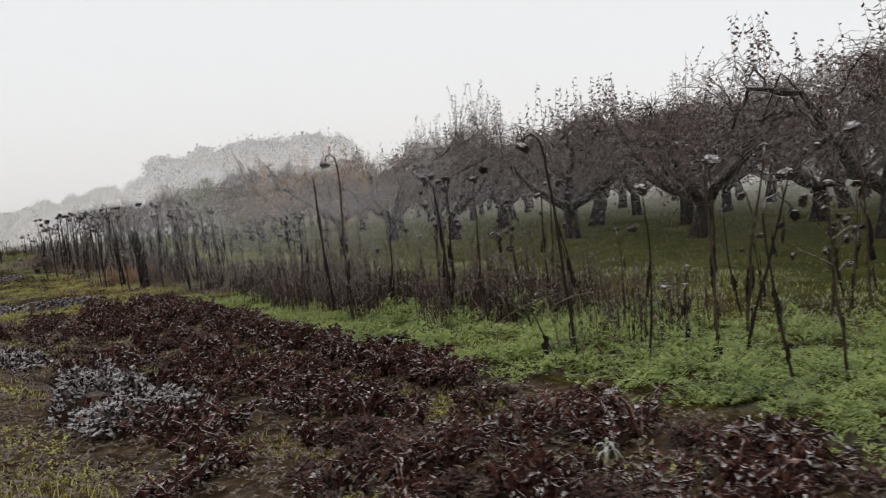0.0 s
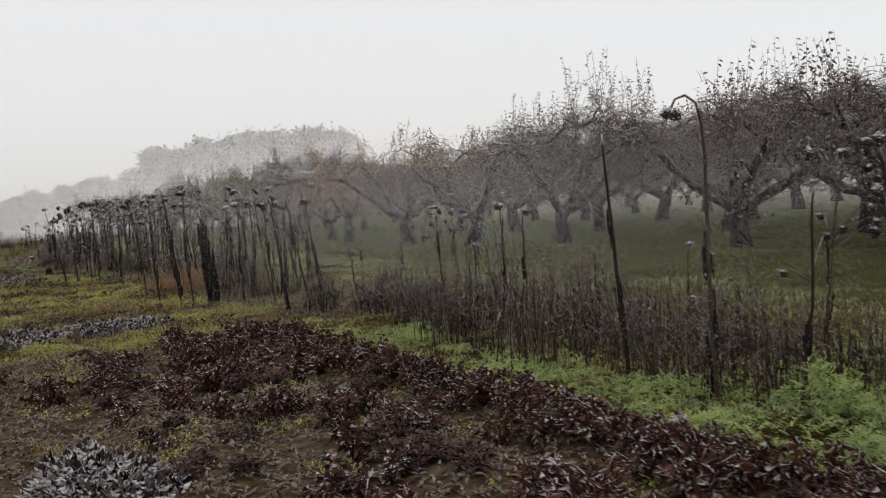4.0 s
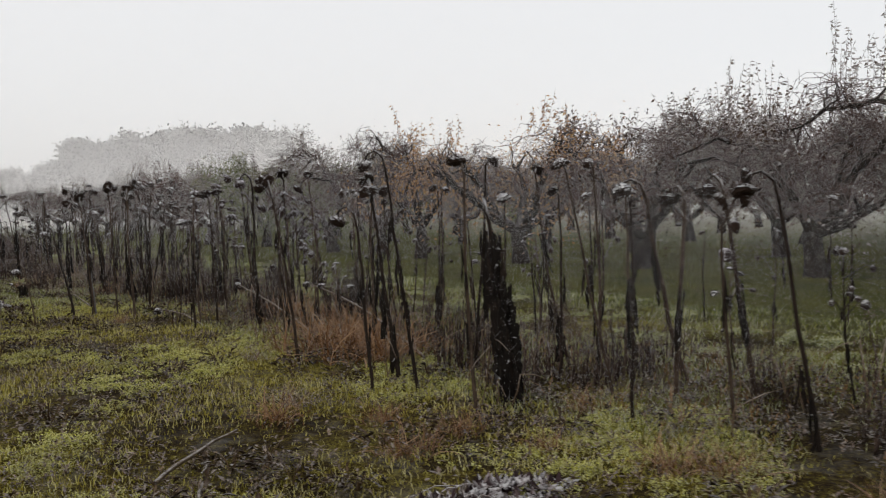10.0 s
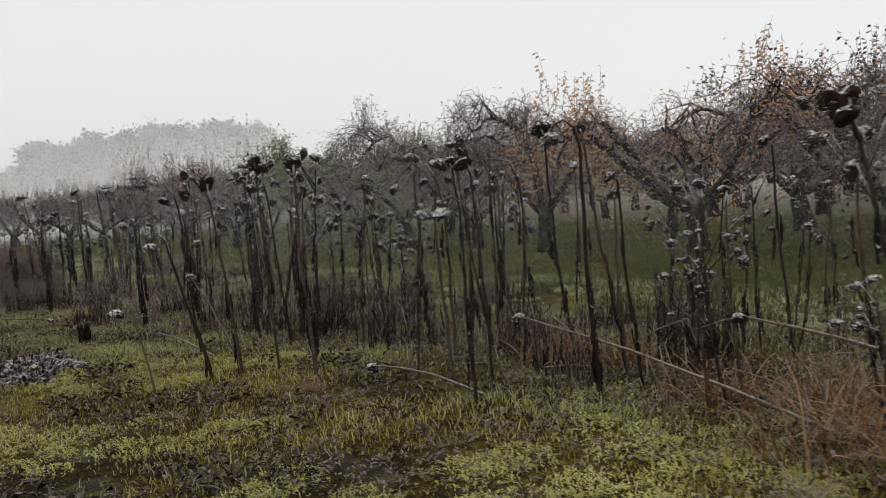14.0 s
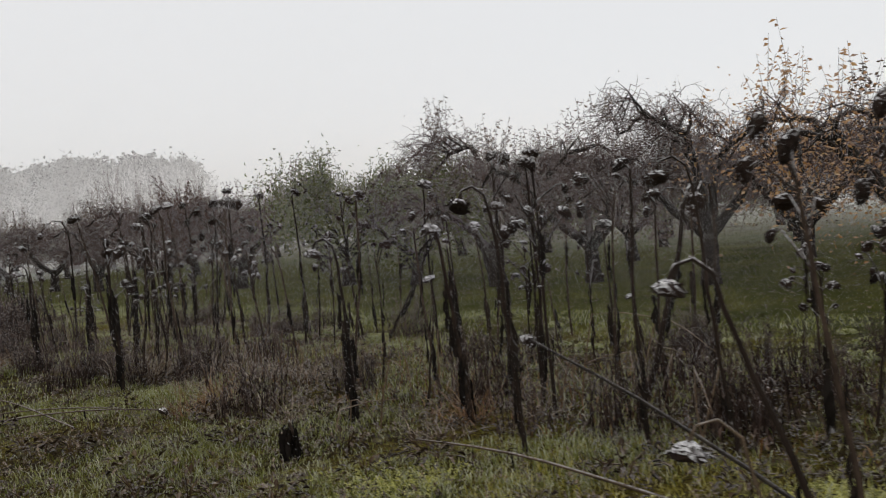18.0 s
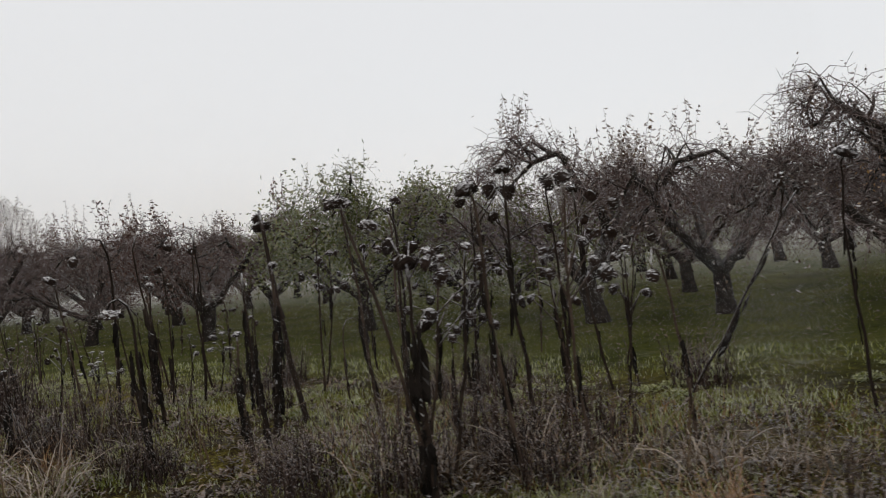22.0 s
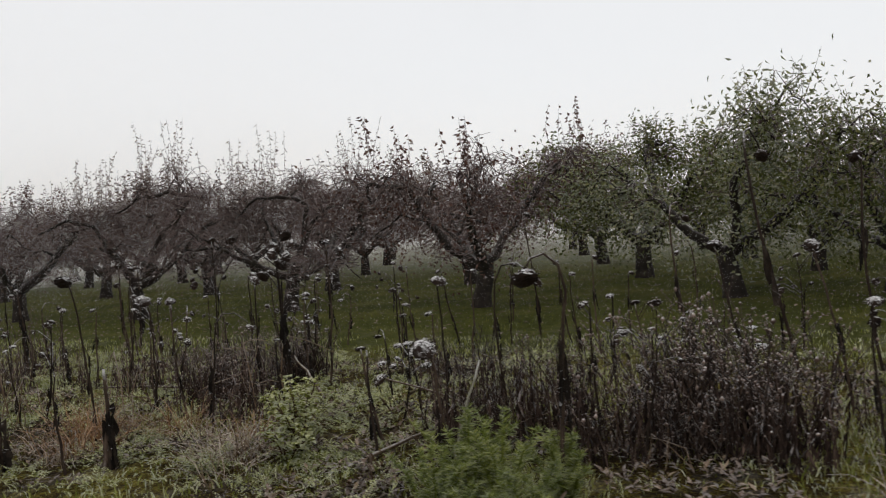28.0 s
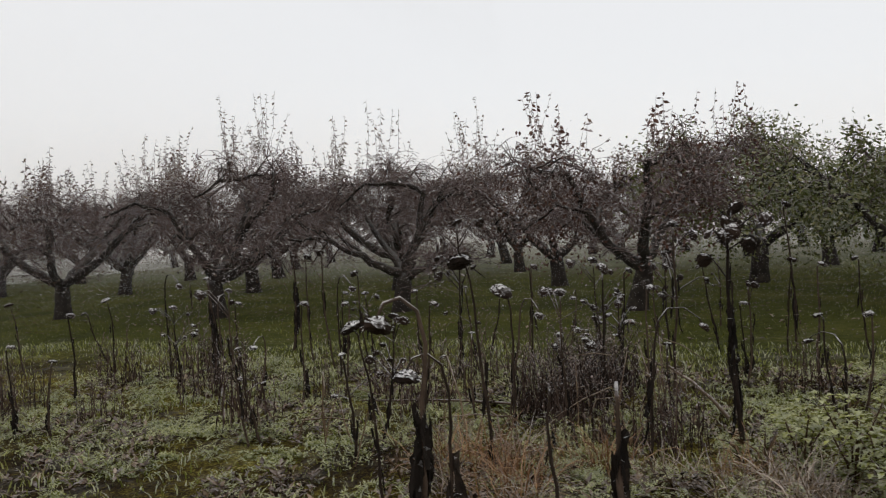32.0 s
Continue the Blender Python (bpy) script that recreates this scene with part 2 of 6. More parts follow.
def ground_material():
    """Soil in the bed, mossy grass along the strip, green orchard floor, frost in patches; haze painted on the far
    floor.
    """
    m = bpy.data.materials.new("field_ground")
    m.use_nodes = True
    nt = m.node_tree
    bsdf = nt.nodes["Principled BSDF"]
    geo = nt.nodes.new("ShaderNodeNewGeometry")
    sep = nt.nodes.new("ShaderNodeSeparateXYZ")
    nt.links.new(geo.outputs["Position"], sep.inputs[0])
    wob = math_node(nt, "MULTIPLY", math_node(nt, "SUBTRACT", noise_node(nt, 0.8, 5, 0.65, "World"), 0.5), 2.2)

    def step(value, edge, width):
        return math_node(nt, "DIVIDE", math_node(nt, "SUBTRACT", math_node(nt, "ADD", value, wob), edge), width, True)

    fine = noise_node(nt, 9, 6, 0.7, "World")
    broad = noise_node(nt, 0.7, 4, 0.6, "World")
    soil = ramp_node(nt, [(0.3, (0.03, 0.016, 0.009)), (0.5, (0.12, 0.074, 0.042)), (0.72, (0.32, 0.23, 0.14))])
    nt.links.new(fine, soil.inputs[0])
    turf = ramp_node(nt, [(0.22, (0.012, 0.007, 0.003)), (0.42, (0.045, 0.028, 0.008)), (0.6, (0.14, 0.112, 0.016)), (0.76, (0.30, 0.26, 0.05)), (0.92, (0.50, 0.45, 0.24))])
    tuft = noise_node(nt, 48, 8, 0.78, "World")
    nt.links.new(math_node(nt, "ADD", math_node(nt, "ADD", math_node(nt, "MULTIPLY", math_node(nt, "SUBTRACT", tuft, 0.5), 1.6), math_node(nt, "MULTIPLY", math_node(nt, "SUBTRACT", broad, 0.5), 0.9)), math_node(nt, "MULTIPLY", fine, 0.9)), turf.inputs[0])
    floor_ = ramp_node(nt, [(0.3, (0.02, 0.022, 0.005)), (0.5, (0.06, 0.066, 0.010)), (0.72, (0.13, 0.12, 0.03))])
    nt.links.new(math_node(nt, "ADD", math_node(nt, "MULTIPLY", fine, 0.5), math_node(nt, "MULTIPLY", broad, 0.5)), floor_.inputs[0])
    bed = math_node(nt, "MULTIPLY", math_node(nt, "SUBTRACT", 1.0, step(sep.outputs["X"], 3.6, 0.5)), math_node(nt, "SUBTRACT", 1.0, step(sep.outputs["Y"], 15.2, 1.0)))
    col = mix_node(nt, math_node(nt, "MULTIPLY", bed, 0.9), turf.outputs[0], soil.outputs[0])
    humus = ramp_node(nt, [(0.3, (0.014, 0.009, 0.006)), (0.55, (0.05, 0.034, 0.02)), (0.8, (0.14, 0.10, 0.055))])
    nt.links.new(fine, humus.inputs[0])
    strip = math_node(nt, "MULTIPLY", math_node(nt, "MULTIPLY", step(sep.outputs["X"], 4.3, 0.6), math_node(nt, "SUBTRACT", 1.0, step(sep.outputs["X"], 6.6, 0.8))),
                      math_node(nt, "MULTIPLY", step(sep.outputs["Y"], 15.0, 1.0), math_node(nt, "SUBTRACT", 1.0, step(sep.outputs["Y"], 35.0, 2.0))))
    col = mix_node(nt, math_node(nt, "MULTIPLY", strip, 0.45), col, humus.outputs[0])
    col = mix_node(nt, step(sep.outputs["X"], 7.2, 2.0), col, floor_.outputs[0])
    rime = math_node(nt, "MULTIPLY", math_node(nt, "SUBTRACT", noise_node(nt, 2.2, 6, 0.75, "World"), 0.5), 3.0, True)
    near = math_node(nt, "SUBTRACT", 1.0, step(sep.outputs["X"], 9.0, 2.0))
    # The far floor's colour is paled to stand in for fog haze.
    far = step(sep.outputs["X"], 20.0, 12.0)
    far_haze = math_node(nt, "MULTIPLY", math_node(nt, "ADD", rime, 0.5), far, True)
    # Joins the frost patches nearby with the painted haze far off.
    rime = math_node(nt, "MAXIMUM", math_node(nt, "MULTIPLY", math_node(nt, "MULTIPLY", rime, near), 0.35), math_node(nt, "MULTIPLY", far_haze, 0.6))
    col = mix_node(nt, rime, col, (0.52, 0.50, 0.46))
    nt.links.new(col, bsdf.inputs["Base Color"])
    bsdf.inputs["Roughness"].default_value = 0.95
    bsdf.inputs["Specular IOR Level"].default_value = 0.1
    b = nt.nodes.new("ShaderNodeBump")
    b.inputs["Strength"].default_value, b.inputs["Distance"].default_value = 1.0, 0.05
    nt.links.new(noise_node(nt, 34, 8, 0.78, "World"), b.inputs["Height"])
    nt.links.new(b.outputs[0], bsdf.inputs["Normal"])
    return m


# ---- mesh tools ----
class Geo:
    """Gathers vertices and faces for one mesh."""

    def __init__(self):
        self.v, self.f = [], []

    def tube(self, pts, radii, sides=5, cap=True):
        base = len(self.v)
        n = len(pts)
        for i, p in enumerate(pts):
            a, b = pts[max(i - 1, 0)], pts[min(i + 1, n - 1)]
            d = (b - a).normalized()
            u = d.cross(Vector((0.31, 0.95, 0.05)))
            if u.length < 0.1:
                u = d.cross(Vector((1, 0, 0)))
            u.normalize()
            w = d.cross(u)
            r = radii[i] if isinstance(radii, (list, tuple)) else radii
            for k in range(sides):
                t = 2 * math.pi * k / sides
                self.v.append(p + u * (r * math.cos(t)) + w * (r * math.sin(t)))
        for i in range(n - 1):
            for k in range(sides):
                a, b = base + i * sides + k, base + i * sides + (k + 1) % sides
                self.f.append((a, b, b + sides, a + sides))
        if cap:
            self.f.append(tuple(base + (n - 1) * sides + k for k in range(sides)))
        return self

    def leaf(self, at, along, side, length, width, fold=0.2):
        """A small pointed leaf of two halves, folded at its rib."""
        base = len(self.v)
        up = along.cross(side)
        self.v += [at, at + along * (0.45 * length) + side * (0.5 * width) + up * (fold * width), at + along * length,
                   at + along * (0.45 * length) - side * (0.5 * width) + up * (fold * width)]
        self.f += [(base, base + 1, base + 2), (base, base + 2, base + 3)]

    def blob(self, at, r, squash=1.0, rng=random):
        base = len(self.v)
        for d in ((1, 0, 0), (0, 1, 0), (-1, 0, 0), (0, -1, 0), (0, 0, 1), (0, 0, -1)):
            k = r * rng.uniform(0.7, 1.25)
            self.v.append(at + Vector((d[0] * k, d[1] * k, d[2] * k * squash)))
        for a, b in ((0, 1), (1, 2), (2, 3), (3, 0)):
            self.f += [(base + a, base + b, base + 4), (base + b, base + a, base + 5)]

    def mesh(self, name, material, smooth=True):
        me = bpy.data.meshes.new(name)
        me.from_pydata([tuple(p) for p in self.v], [], self.f)
        me.materials.append(material)
        if smooth:
            me.polygons.foreach_set("use_smooth", [True] * len(me.polygons))
        me.update()
        return me


def part(name, geo, material, parent, label="", smooth=True):
    """Links a Geo (or a ready mesh) as one mesh object under a thing or a part."""
    me = geo.mesh(name, material, smooth) if isinstance(geo, Geo) else geo
    ob = new(name, me)
    ob.parent = parent
    return tagged(ob, label)


PROTOS = {}


def place(key, build, m):
    """Builds a thing the first time and copies it afterwards."""
    if key not in PROTOS:
        ob = PROTOS[key] = build()
        ob.matrix_basis = m
        return ob
    ob = PROTOS[key]
    return copy_thing(ob, m @ Matrix.Diagonal((*ob.scale, 1)).inverted())


def spot(x, y, z=0.0, turn=0.0, size=1.0, lean=(0, 0), tall=None):
    """A pose with a size: turn in degrees about z, lean in degrees about x and y."""
    return pose(x, y, z, lean[0], lean[1], 0) @ pose(0, 0, 0, 0, 0, turn) @ Matrix.Diagonal((size, size, tall or size, 1))


def bend(rng, start, ways, n, wander):
    """A wandering line from start through the points ways."""
    pts = [Vector(start)]
    marks = [Vector(start)] + [Vector(w) for w in ways]
    for a, b in zip(marks, marks[1:]):
        for i in range(1, n + 1):
            p = a.lerp(b, i / n)
            if not (i == n):
                p = p + Vector((rng.uniform(-1, 1), rng.uniform(-1, 1), rng.uniform(-1, 1))) * wander
            pts.append(p)
    return pts


def on_ground(x, y):
    z = 0.03 * noise.noise(Vector((x * 0.35, y * 0.35, 0))) + 0.015 * noise.noise(Vector((x * 1.7, y * 1.7, 4)))
    if -1 < x < 9:
        z += 0.024 * noise.noise(Vector((x * 3.7, y * 3.7, 9)))
    if 0 < x < 3.8 and y < 15.3:
        z += 0.035 * math.sin(x * 6.4 - 1.2)
    return z


# ---- ground ----
def build_ground():
    """One sheet: fine near the walk, out to the horizon beyond."""
    xs = [-400, -150, -60, -25, -10, -5, -3, -2, -1.5] + [-1 + 0.1 * i for i in range(81)] + [7.3 + 0.3 * i for i in range(31)] + [17, 18.5, 20, 23, 26, 30, 35, 45, 60, 90, 150, 400]
    ys = [-400, -150, -60, -25, -10, -4, -2, -1] + [0.1 * i for i in range(521)] + [52.5 + 0.5 * i for i in range(20)] + [63, 66, 70, 76, 84, 95, 120, 170, 250, 500]
    vs = []
    for y in ys:
        for x in xs:
            vs.append((x, y, on_ground(x, y) if -5 < x < 40 and -6 < y < 75 else 0.0))
    w = len(xs)
    fs = [(j * w + i, j * w + i + 1, (j + 1) * w + i + 1, (j + 1) * w + i) for j in range(len(ys) - 1) for i in range(w - 1)]
    me = bpy.data.meshes.new("ground")
    me.from_pydata(vs, [], fs)
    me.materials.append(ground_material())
    me.polygons.foreach_set("use_smooth", [True] * len(me.polygons))
    tagged(new("ground", me), "uneven field ground of dark soil, moss and frosted turf", "ground", kind="structure")


build_ground()


# ---- strip sheets standing in for fog ----
def haze_sheet(along, at, start, end, thick, top=9.0, soft=5.0, pitch=0.003, rise=False):
    """A sheet of very fine level white strips that stands in for fog haze, thinner towards its top and its ends, tilted
    so that the skylit side faces the camera.
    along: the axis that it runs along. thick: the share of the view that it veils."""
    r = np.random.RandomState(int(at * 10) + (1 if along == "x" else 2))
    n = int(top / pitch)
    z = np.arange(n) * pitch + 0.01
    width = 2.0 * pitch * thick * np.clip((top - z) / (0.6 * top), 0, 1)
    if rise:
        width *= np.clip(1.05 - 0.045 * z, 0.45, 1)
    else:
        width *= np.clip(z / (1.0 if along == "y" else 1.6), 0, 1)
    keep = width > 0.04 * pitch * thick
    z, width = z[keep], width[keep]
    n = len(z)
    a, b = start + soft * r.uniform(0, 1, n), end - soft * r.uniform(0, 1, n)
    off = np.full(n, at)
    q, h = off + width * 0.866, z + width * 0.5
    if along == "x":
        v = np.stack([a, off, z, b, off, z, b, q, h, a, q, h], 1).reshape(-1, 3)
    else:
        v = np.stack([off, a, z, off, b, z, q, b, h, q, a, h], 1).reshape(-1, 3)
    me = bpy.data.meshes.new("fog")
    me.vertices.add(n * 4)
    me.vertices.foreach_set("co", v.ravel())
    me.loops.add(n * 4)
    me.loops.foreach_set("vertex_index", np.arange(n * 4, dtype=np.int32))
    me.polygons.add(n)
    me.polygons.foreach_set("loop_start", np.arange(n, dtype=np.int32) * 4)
    me.materials.append(HAZE_STRIP)
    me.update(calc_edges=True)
    tagged(new("fog", me), "sheet of fine white strips standing in for fog haze", "fog", "fog banks", "stuff")


# Strip sheets added in place of haze, places and densities fitted to the camera's views.
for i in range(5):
    haze_sheet("x", 8.0 + 4.6 * i, 6.5, 75.0, (0.022, 0.03, 0.028, 0.026, 0.024)[i], soft=16.0)
haze_sheet("x", 6.2, 5.0, 75.0, 0.02, soft=3.0)
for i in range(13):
    haze_sheet("x", 9.0 + 2.1 * i, 2.4, 10.0, (0.02, 0.025, 0.03, 0.032, 0.03)[i] if i < 5 else 0.016, 3.6, 2.0, 0.0016)
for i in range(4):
    haze_sheet("x", 53.0 + 4.5 * i, 5.0, 80.0, 0.018, soft=8.0, pitch=0.0025)
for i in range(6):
    haze_sheet("x", 69.0 + 7.0 * i, -60.0, 95.0, 0.17, 34.0, pitch=0.006, rise=True)
haze_sheet("y", 10.4, 14.0, 80.0, 0.009, 6.0)
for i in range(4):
    haze_sheet("y", (26.0, 31.0, 38.0, 48.0)[i], 2.0, 110.0, (0.03, 0.10, 0.28, 0.4)[i], 9.0, pitch=0.003 if i < 1 else 0.005)


# ---- far wood ----
def far_tree(seed):
    rng = random.Random(seed)
    root = new("far_tree")
    g = Geo()
    g.tube(bend(rng, (0, 0, -0.1), [(0, 0, 3), (0.3, 0, 7.5)], 3, 0.15), [0.35, 0.32, 0.3, 0.28, 0.2, 0.15, 0.1], 6)
    for _ in range(9):
        z = rng.uniform(2.5, 6.5)
        a = rng.uniform(0, 6.3)
        g.tube(bend(rng, (0, 0, z), [(2.2 * math.cos(a), 2.2 * math.sin(a), z + rng.uniform(1, 2.5))], 3, 0.2), [0.12, 0.08, 0.05, 0.03], 4)
    part("trunk", g, BARK, root)
    c = Geo()
    for _ in range(150):
        a, h = rng.uniform(0, 6.3), rng.uniform(0.6, 10.5)
        r = 3.3 * math.sqrt(max(0.05, 1 - ((h - 5.5) / 5.6) ** 2)) * min(1.35, abs(rng.gauss(0.62, 0.3)))
        mid = Vector((r * math.cos(a), r * math.sin(a), h))
        for _ in range(60):
            p = mid + Vector((rng.gauss(0, 0.6), rng.gauss(0, 0.6), rng.gauss(0, 0.55)))
            p.z = max(p.z, 0.4)
            d = Vector((rng.uniform(-1, 1), rng.uniform(-1, 1), rng.uniform(-1, 1))).normalized()
            c.leaf(p, d, d.orthogonal().normalized(), rng.uniform(0.34, 0.64), rng.uniform(0.26, 0.5))
    part("crown", c, FAR_LEAF, root)
    return tagged(root, "tall tree at the wood's edge, grey in the fog", "tree", "far wood")


rng = random.Random(11)
for i in range(11):
    k = i / 16
    x, y = 35 + 42 * k + rng.uniform(-1.5, 1.5), 138 - 14 * k + rng.uniform(-5, 5)
    size = 0.85 * (0.85 + 0.5 * math.sin(math.pi * min(1, 0.12 + 0.8 * k)) ** 0.7) * rng.uniform(0.92, 1.05)
    place(("far", i % 3), lambda i=i: far_tree(i % 3), spot(x, y, 0, rng.uniform(0, 360), size))


for i in range(15):
    x, y = 13 + 1.5 * i + rng.uniform(-0.6, 0.6), 158 - 1.1 * i + rng.uniform(-4, 4)
    place(("far", i % 3), lambda i=i: far_tree(i % 3), spot(x, y, 0, rng.uniform(0, 360), 0.42 + 0.02 * i + rng.uniform(-0.05, 0.05)))


# ---- apple trees ----
def twig_spray(g, rng, at, out, n, drop, size=1.0):
    """Fine twigs from one place on a limb: they arch outwards and hang at their ends, each with side twigs."""
    for _ in range(n):
        a = rng.gauss(0, 1.2)
        d = Vector((out.x * math.cos(a) - out.y * math.sin(a), out.x * math.sin(a) + out.y * math.cos(a), 0))
        reach = rng.uniform(0.2, 0.7) * size
        up = rng.uniform(-0.12, 0.3) * size
        fall = rng.uniform(0.05, 0.6) * drop
        fall = min(fall, max(0.0, at.z + up - 0.95))
        wob = lambda k: Vector((rng.uniform(-k, k), rng.uniform(-k, k), rng.uniform(-k, k)))
        p1 = at + d * (reach * 0.35) + Vector((0, 0, up * 0.75)) + wob(0.03)
        p2 = at + d * (reach * 0.75) + Vector((0, 0, up - 0.25 * fall)) + wob(0.04)
        p3 = at + d * reach + Vector((0, 0, up - fall)) + wob(0.06)
        g.tube([at, p1, p2, p3], [0.0075, 0.0055, 0.004, 0.0025], 3, False)
        for _ in range(3):
            q = p1.lerp(p2, rng.random()) if rng.random() < 0.5 else p2.lerp(p3, rng.random())
            e = Vector((rng.uniform(-1, 1), rng.uniform(-1, 1), rng.uniform(-0.7, 0.8))).normalized()
            ln = rng.uniform(0.1, 0.32)
            g.tube([q, q + e * (ln * 0.5) + wob(0.02), q + e * ln + Vector((0, 0, -rng.uniform(0.0, 0.1) * drop))], [0.004, 0.003, 0.002], 3, False)


def apple_tree(seed, limbs=None, crotch=0.6, leaf=None, leaf_count=700, shoots=70, twigs=300, wide=2.0, knob=True, top=2.0, spring=1.3, leaf_size=1.0):
    """An old low apple tree: short trunk, arching limbs, hanging twigs and upright water shoots.
    limbs: for each limb, its way points from the crotch; left out, they are grown."""
    rng = random.Random(seed)
    root = new("apple_tree")
    g = Geo()
    r0 = rng.uniform(0.125, 0.16)
    leanx, leany = rng.uniform(-0.12, 0.12), rng.uniform(-0.12, 0.12)
    head = Vector((leanx, leany, crotch))
    g.tube([Vector((0, 0, -0.08)), Vector((0, 0, 0.05)), Vector((leanx * 0.3, leany * 0.3, crotch * 0.4)), Vector((leanx * 0.8, leany * 0.8, crotch * 0.8)), head + Vector((0, 0, 0.06))],
           [r0 * 1.45, r0 * 1.2, r0, r0 * 0.95, r0 * 0.8], 9)
    part("trunk", g, BARK, root)
    if limbs is None:
        limbs = []
        n = rng.choice((4, 5, 5))
        a0 = rng.uniform(0, 6.3)
        for i in range(n):
            a = a0 + 6.283 * i / n + rng.uniform(-0.35, 0.35)
            d = Vector((math.cos(a), math.sin(a), 0))
            reach = wide * rng.uniform(0.7, 1.05)
            high = top * rng.uniform(0.75, 1.1)
            wob = lambda k: Vector((rng.uniform(-k, k), rng.uniform(-k, k), 0))
            limbs.append([d * (0.24 * reach) + Vector((0, 0, crotch + 0.22 * (high - crotch))), d * (0.5 * reach) + wob(0.18) + Vector((0, 0, crotch + 0.55 * (high - crotch))),
                          d * (0.7 * reach) + wob(0.25) + Vector((0, 0, crotch + 0.93 * (high - crotch))), d * (0.9 * reach) + wob(0.3) + Vector((0, 0, high)),
                          d * (1.15 * reach) + wob(0.3) + Vector((0, 0, high - rng.uniform(0.15, 0.6)))])
    tw, sh, lv = Geo(), Geo(), Geo()
    spots = []
    for way in limbs:
        pts = bend(rng, head, way, 3, 0.035)
        n = len(pts)
        radii = [max(0.018, r0 * 0.66 * (1 - 0.82 * (i / (n - 1)) ** 0.85)) * rng.uniform(0.85, 1.18) for i in range(n)]
        lg = Geo().tube(pts, radii, 7)
        if knob:
            k = rng.randrange(n // 2, n - 1)
            burl = (pts[k].copy(), radii[k])
        for _ in range(7):
            k = rng.randrange(n // 3, n)
            out = Vector((pts[k].x, pts[k].y, 0)).normalized() if pts[k].xy.length > 0.05 else Vector((1, 0, 0))
            a = rng.gauss(0, 1.1)
            d = Vector((out.x * math.cos(a) - out.y * math.sin(a), out.x * math.sin(a) + out.y * math.cos(a), 0))
            ln = rng.uniform(0.4, 1.0)
            sub = bend(rng, pts[k], [pts[k] + d * (ln * 0.45) + Vector((0, 0, rng.uniform(0.1, 0.4))), pts[k] + d * ln + Vector((0, 0, rng.uniform(-0.35, 0.2)))], 3, 0.03)
            rr = radii[k] * 0.55
            lg.tube(sub, [rr * (1 - 0.75 * j / (len(sub) - 1)) for j in range(len(sub))], 5)
            spots += [(p, d) for p in sub[2:]]
        limb = part("limb", lg, BARK, root)
        if knob and burl[1] > 0.035:
            kg = Geo()
            kg.blob(burl[0] + Vector((0, 0, 0.02)), burl[1] * 1.9, 0.9, rng)
            part("knob", kg, BARK, limb)
        for p in pts[2:]:
            out = Vector((p.x, p.y, 0))
            spots.append((p, out.normalized() if out.length > 0.05 else Vector((1, 0, 0))))
    for _ in range(twigs):
        p, out = rng.choice(spots)
        twig_spray(tw, rng, p, out, 3, 0.75)
    high = [s for s in spots if s[0].z > top * 0.8] or spots
    tufts = [rng.choice(high) for _ in range(max(8, shoots // 6))]
    for _ in range(int(shoots * 0.85)):
        p, out = rng.choice(tufts)
        p = p + Vector((rng.gauss(0, 0.09), rng.gauss(0, 0.09), 0))
        ln = rng.uniform(0.25, 0.68) * spring
        fan = Vector((rng.gauss(0, 0.17), rng.gauss(0, 0.17), 0))
        mid = p + fan * (0.65 * ln) + Vector((0, 0, 0.5 * ln))
        tip = p + fan * ln + Vector((rng.gauss(0, 0.06), rng.gauss(0, 0.06), ln))
        sh.tube([p, mid, tip], [0.0036, 0.0028, 0.0018], 3, False)
        k = rng.uniform(0.2, 0.5)
        while k < 1.0:
            q = p.lerp(mid, k * 2) if k < 0.5 else mid.lerp(tip, k * 2 - 1)
            a = rng.uniform(0, 6.3)
            d = Vector((math.cos(a), math.sin(a), rng.uniform(-1.1, 0.2))).normalized()
            lv.leaf(q, d, d.orthogonal().normalized(), rng.uniform(0.055, 0.1), rng.uniform(0.03, 0.05))
            k += rng.uniform(0.03, 0.09) / ln
    for _ in range(leaf_count):
        p, out = rng.choice(spots)
        q = p + out * rng.uniform(-0.1, 0.45) + Vector((rng.gauss(0, 0.2), rng.gauss(0, 0.2), rng.gauss(-0.14, 0.26)))
        d = Vector((rng.uniform(-1, 1), rng.uniform(-1, 1), rng.uniform(-1.3, 0.3))).normalized()
        lv.leaf(q, d, d.orthogonal().normalized(), leaf_size * rng.uniform(0.045, 0.075), leaf_size * rng.uniform(0.025, 0.042))
    for piece in (part("twig_tangle", tw, TWIG, root), part("shoot_brush", sh, SHOOT, root), part("foliage", lv, leaf or LEAF_BROWN, root)):
        tagged(piece, kind="stuff")
    return root


RIGHT = Vector((0.38, -0.925, 0))
DEEP = Vector((0.925, 0.38, 0))


def facing(points):
    """Limb way points given as (across, up, away) for a tree seen over the strip."""
    return [RIGHT * a + DEEP * d + Vector((0, 0, z)) for a, z, d in points]


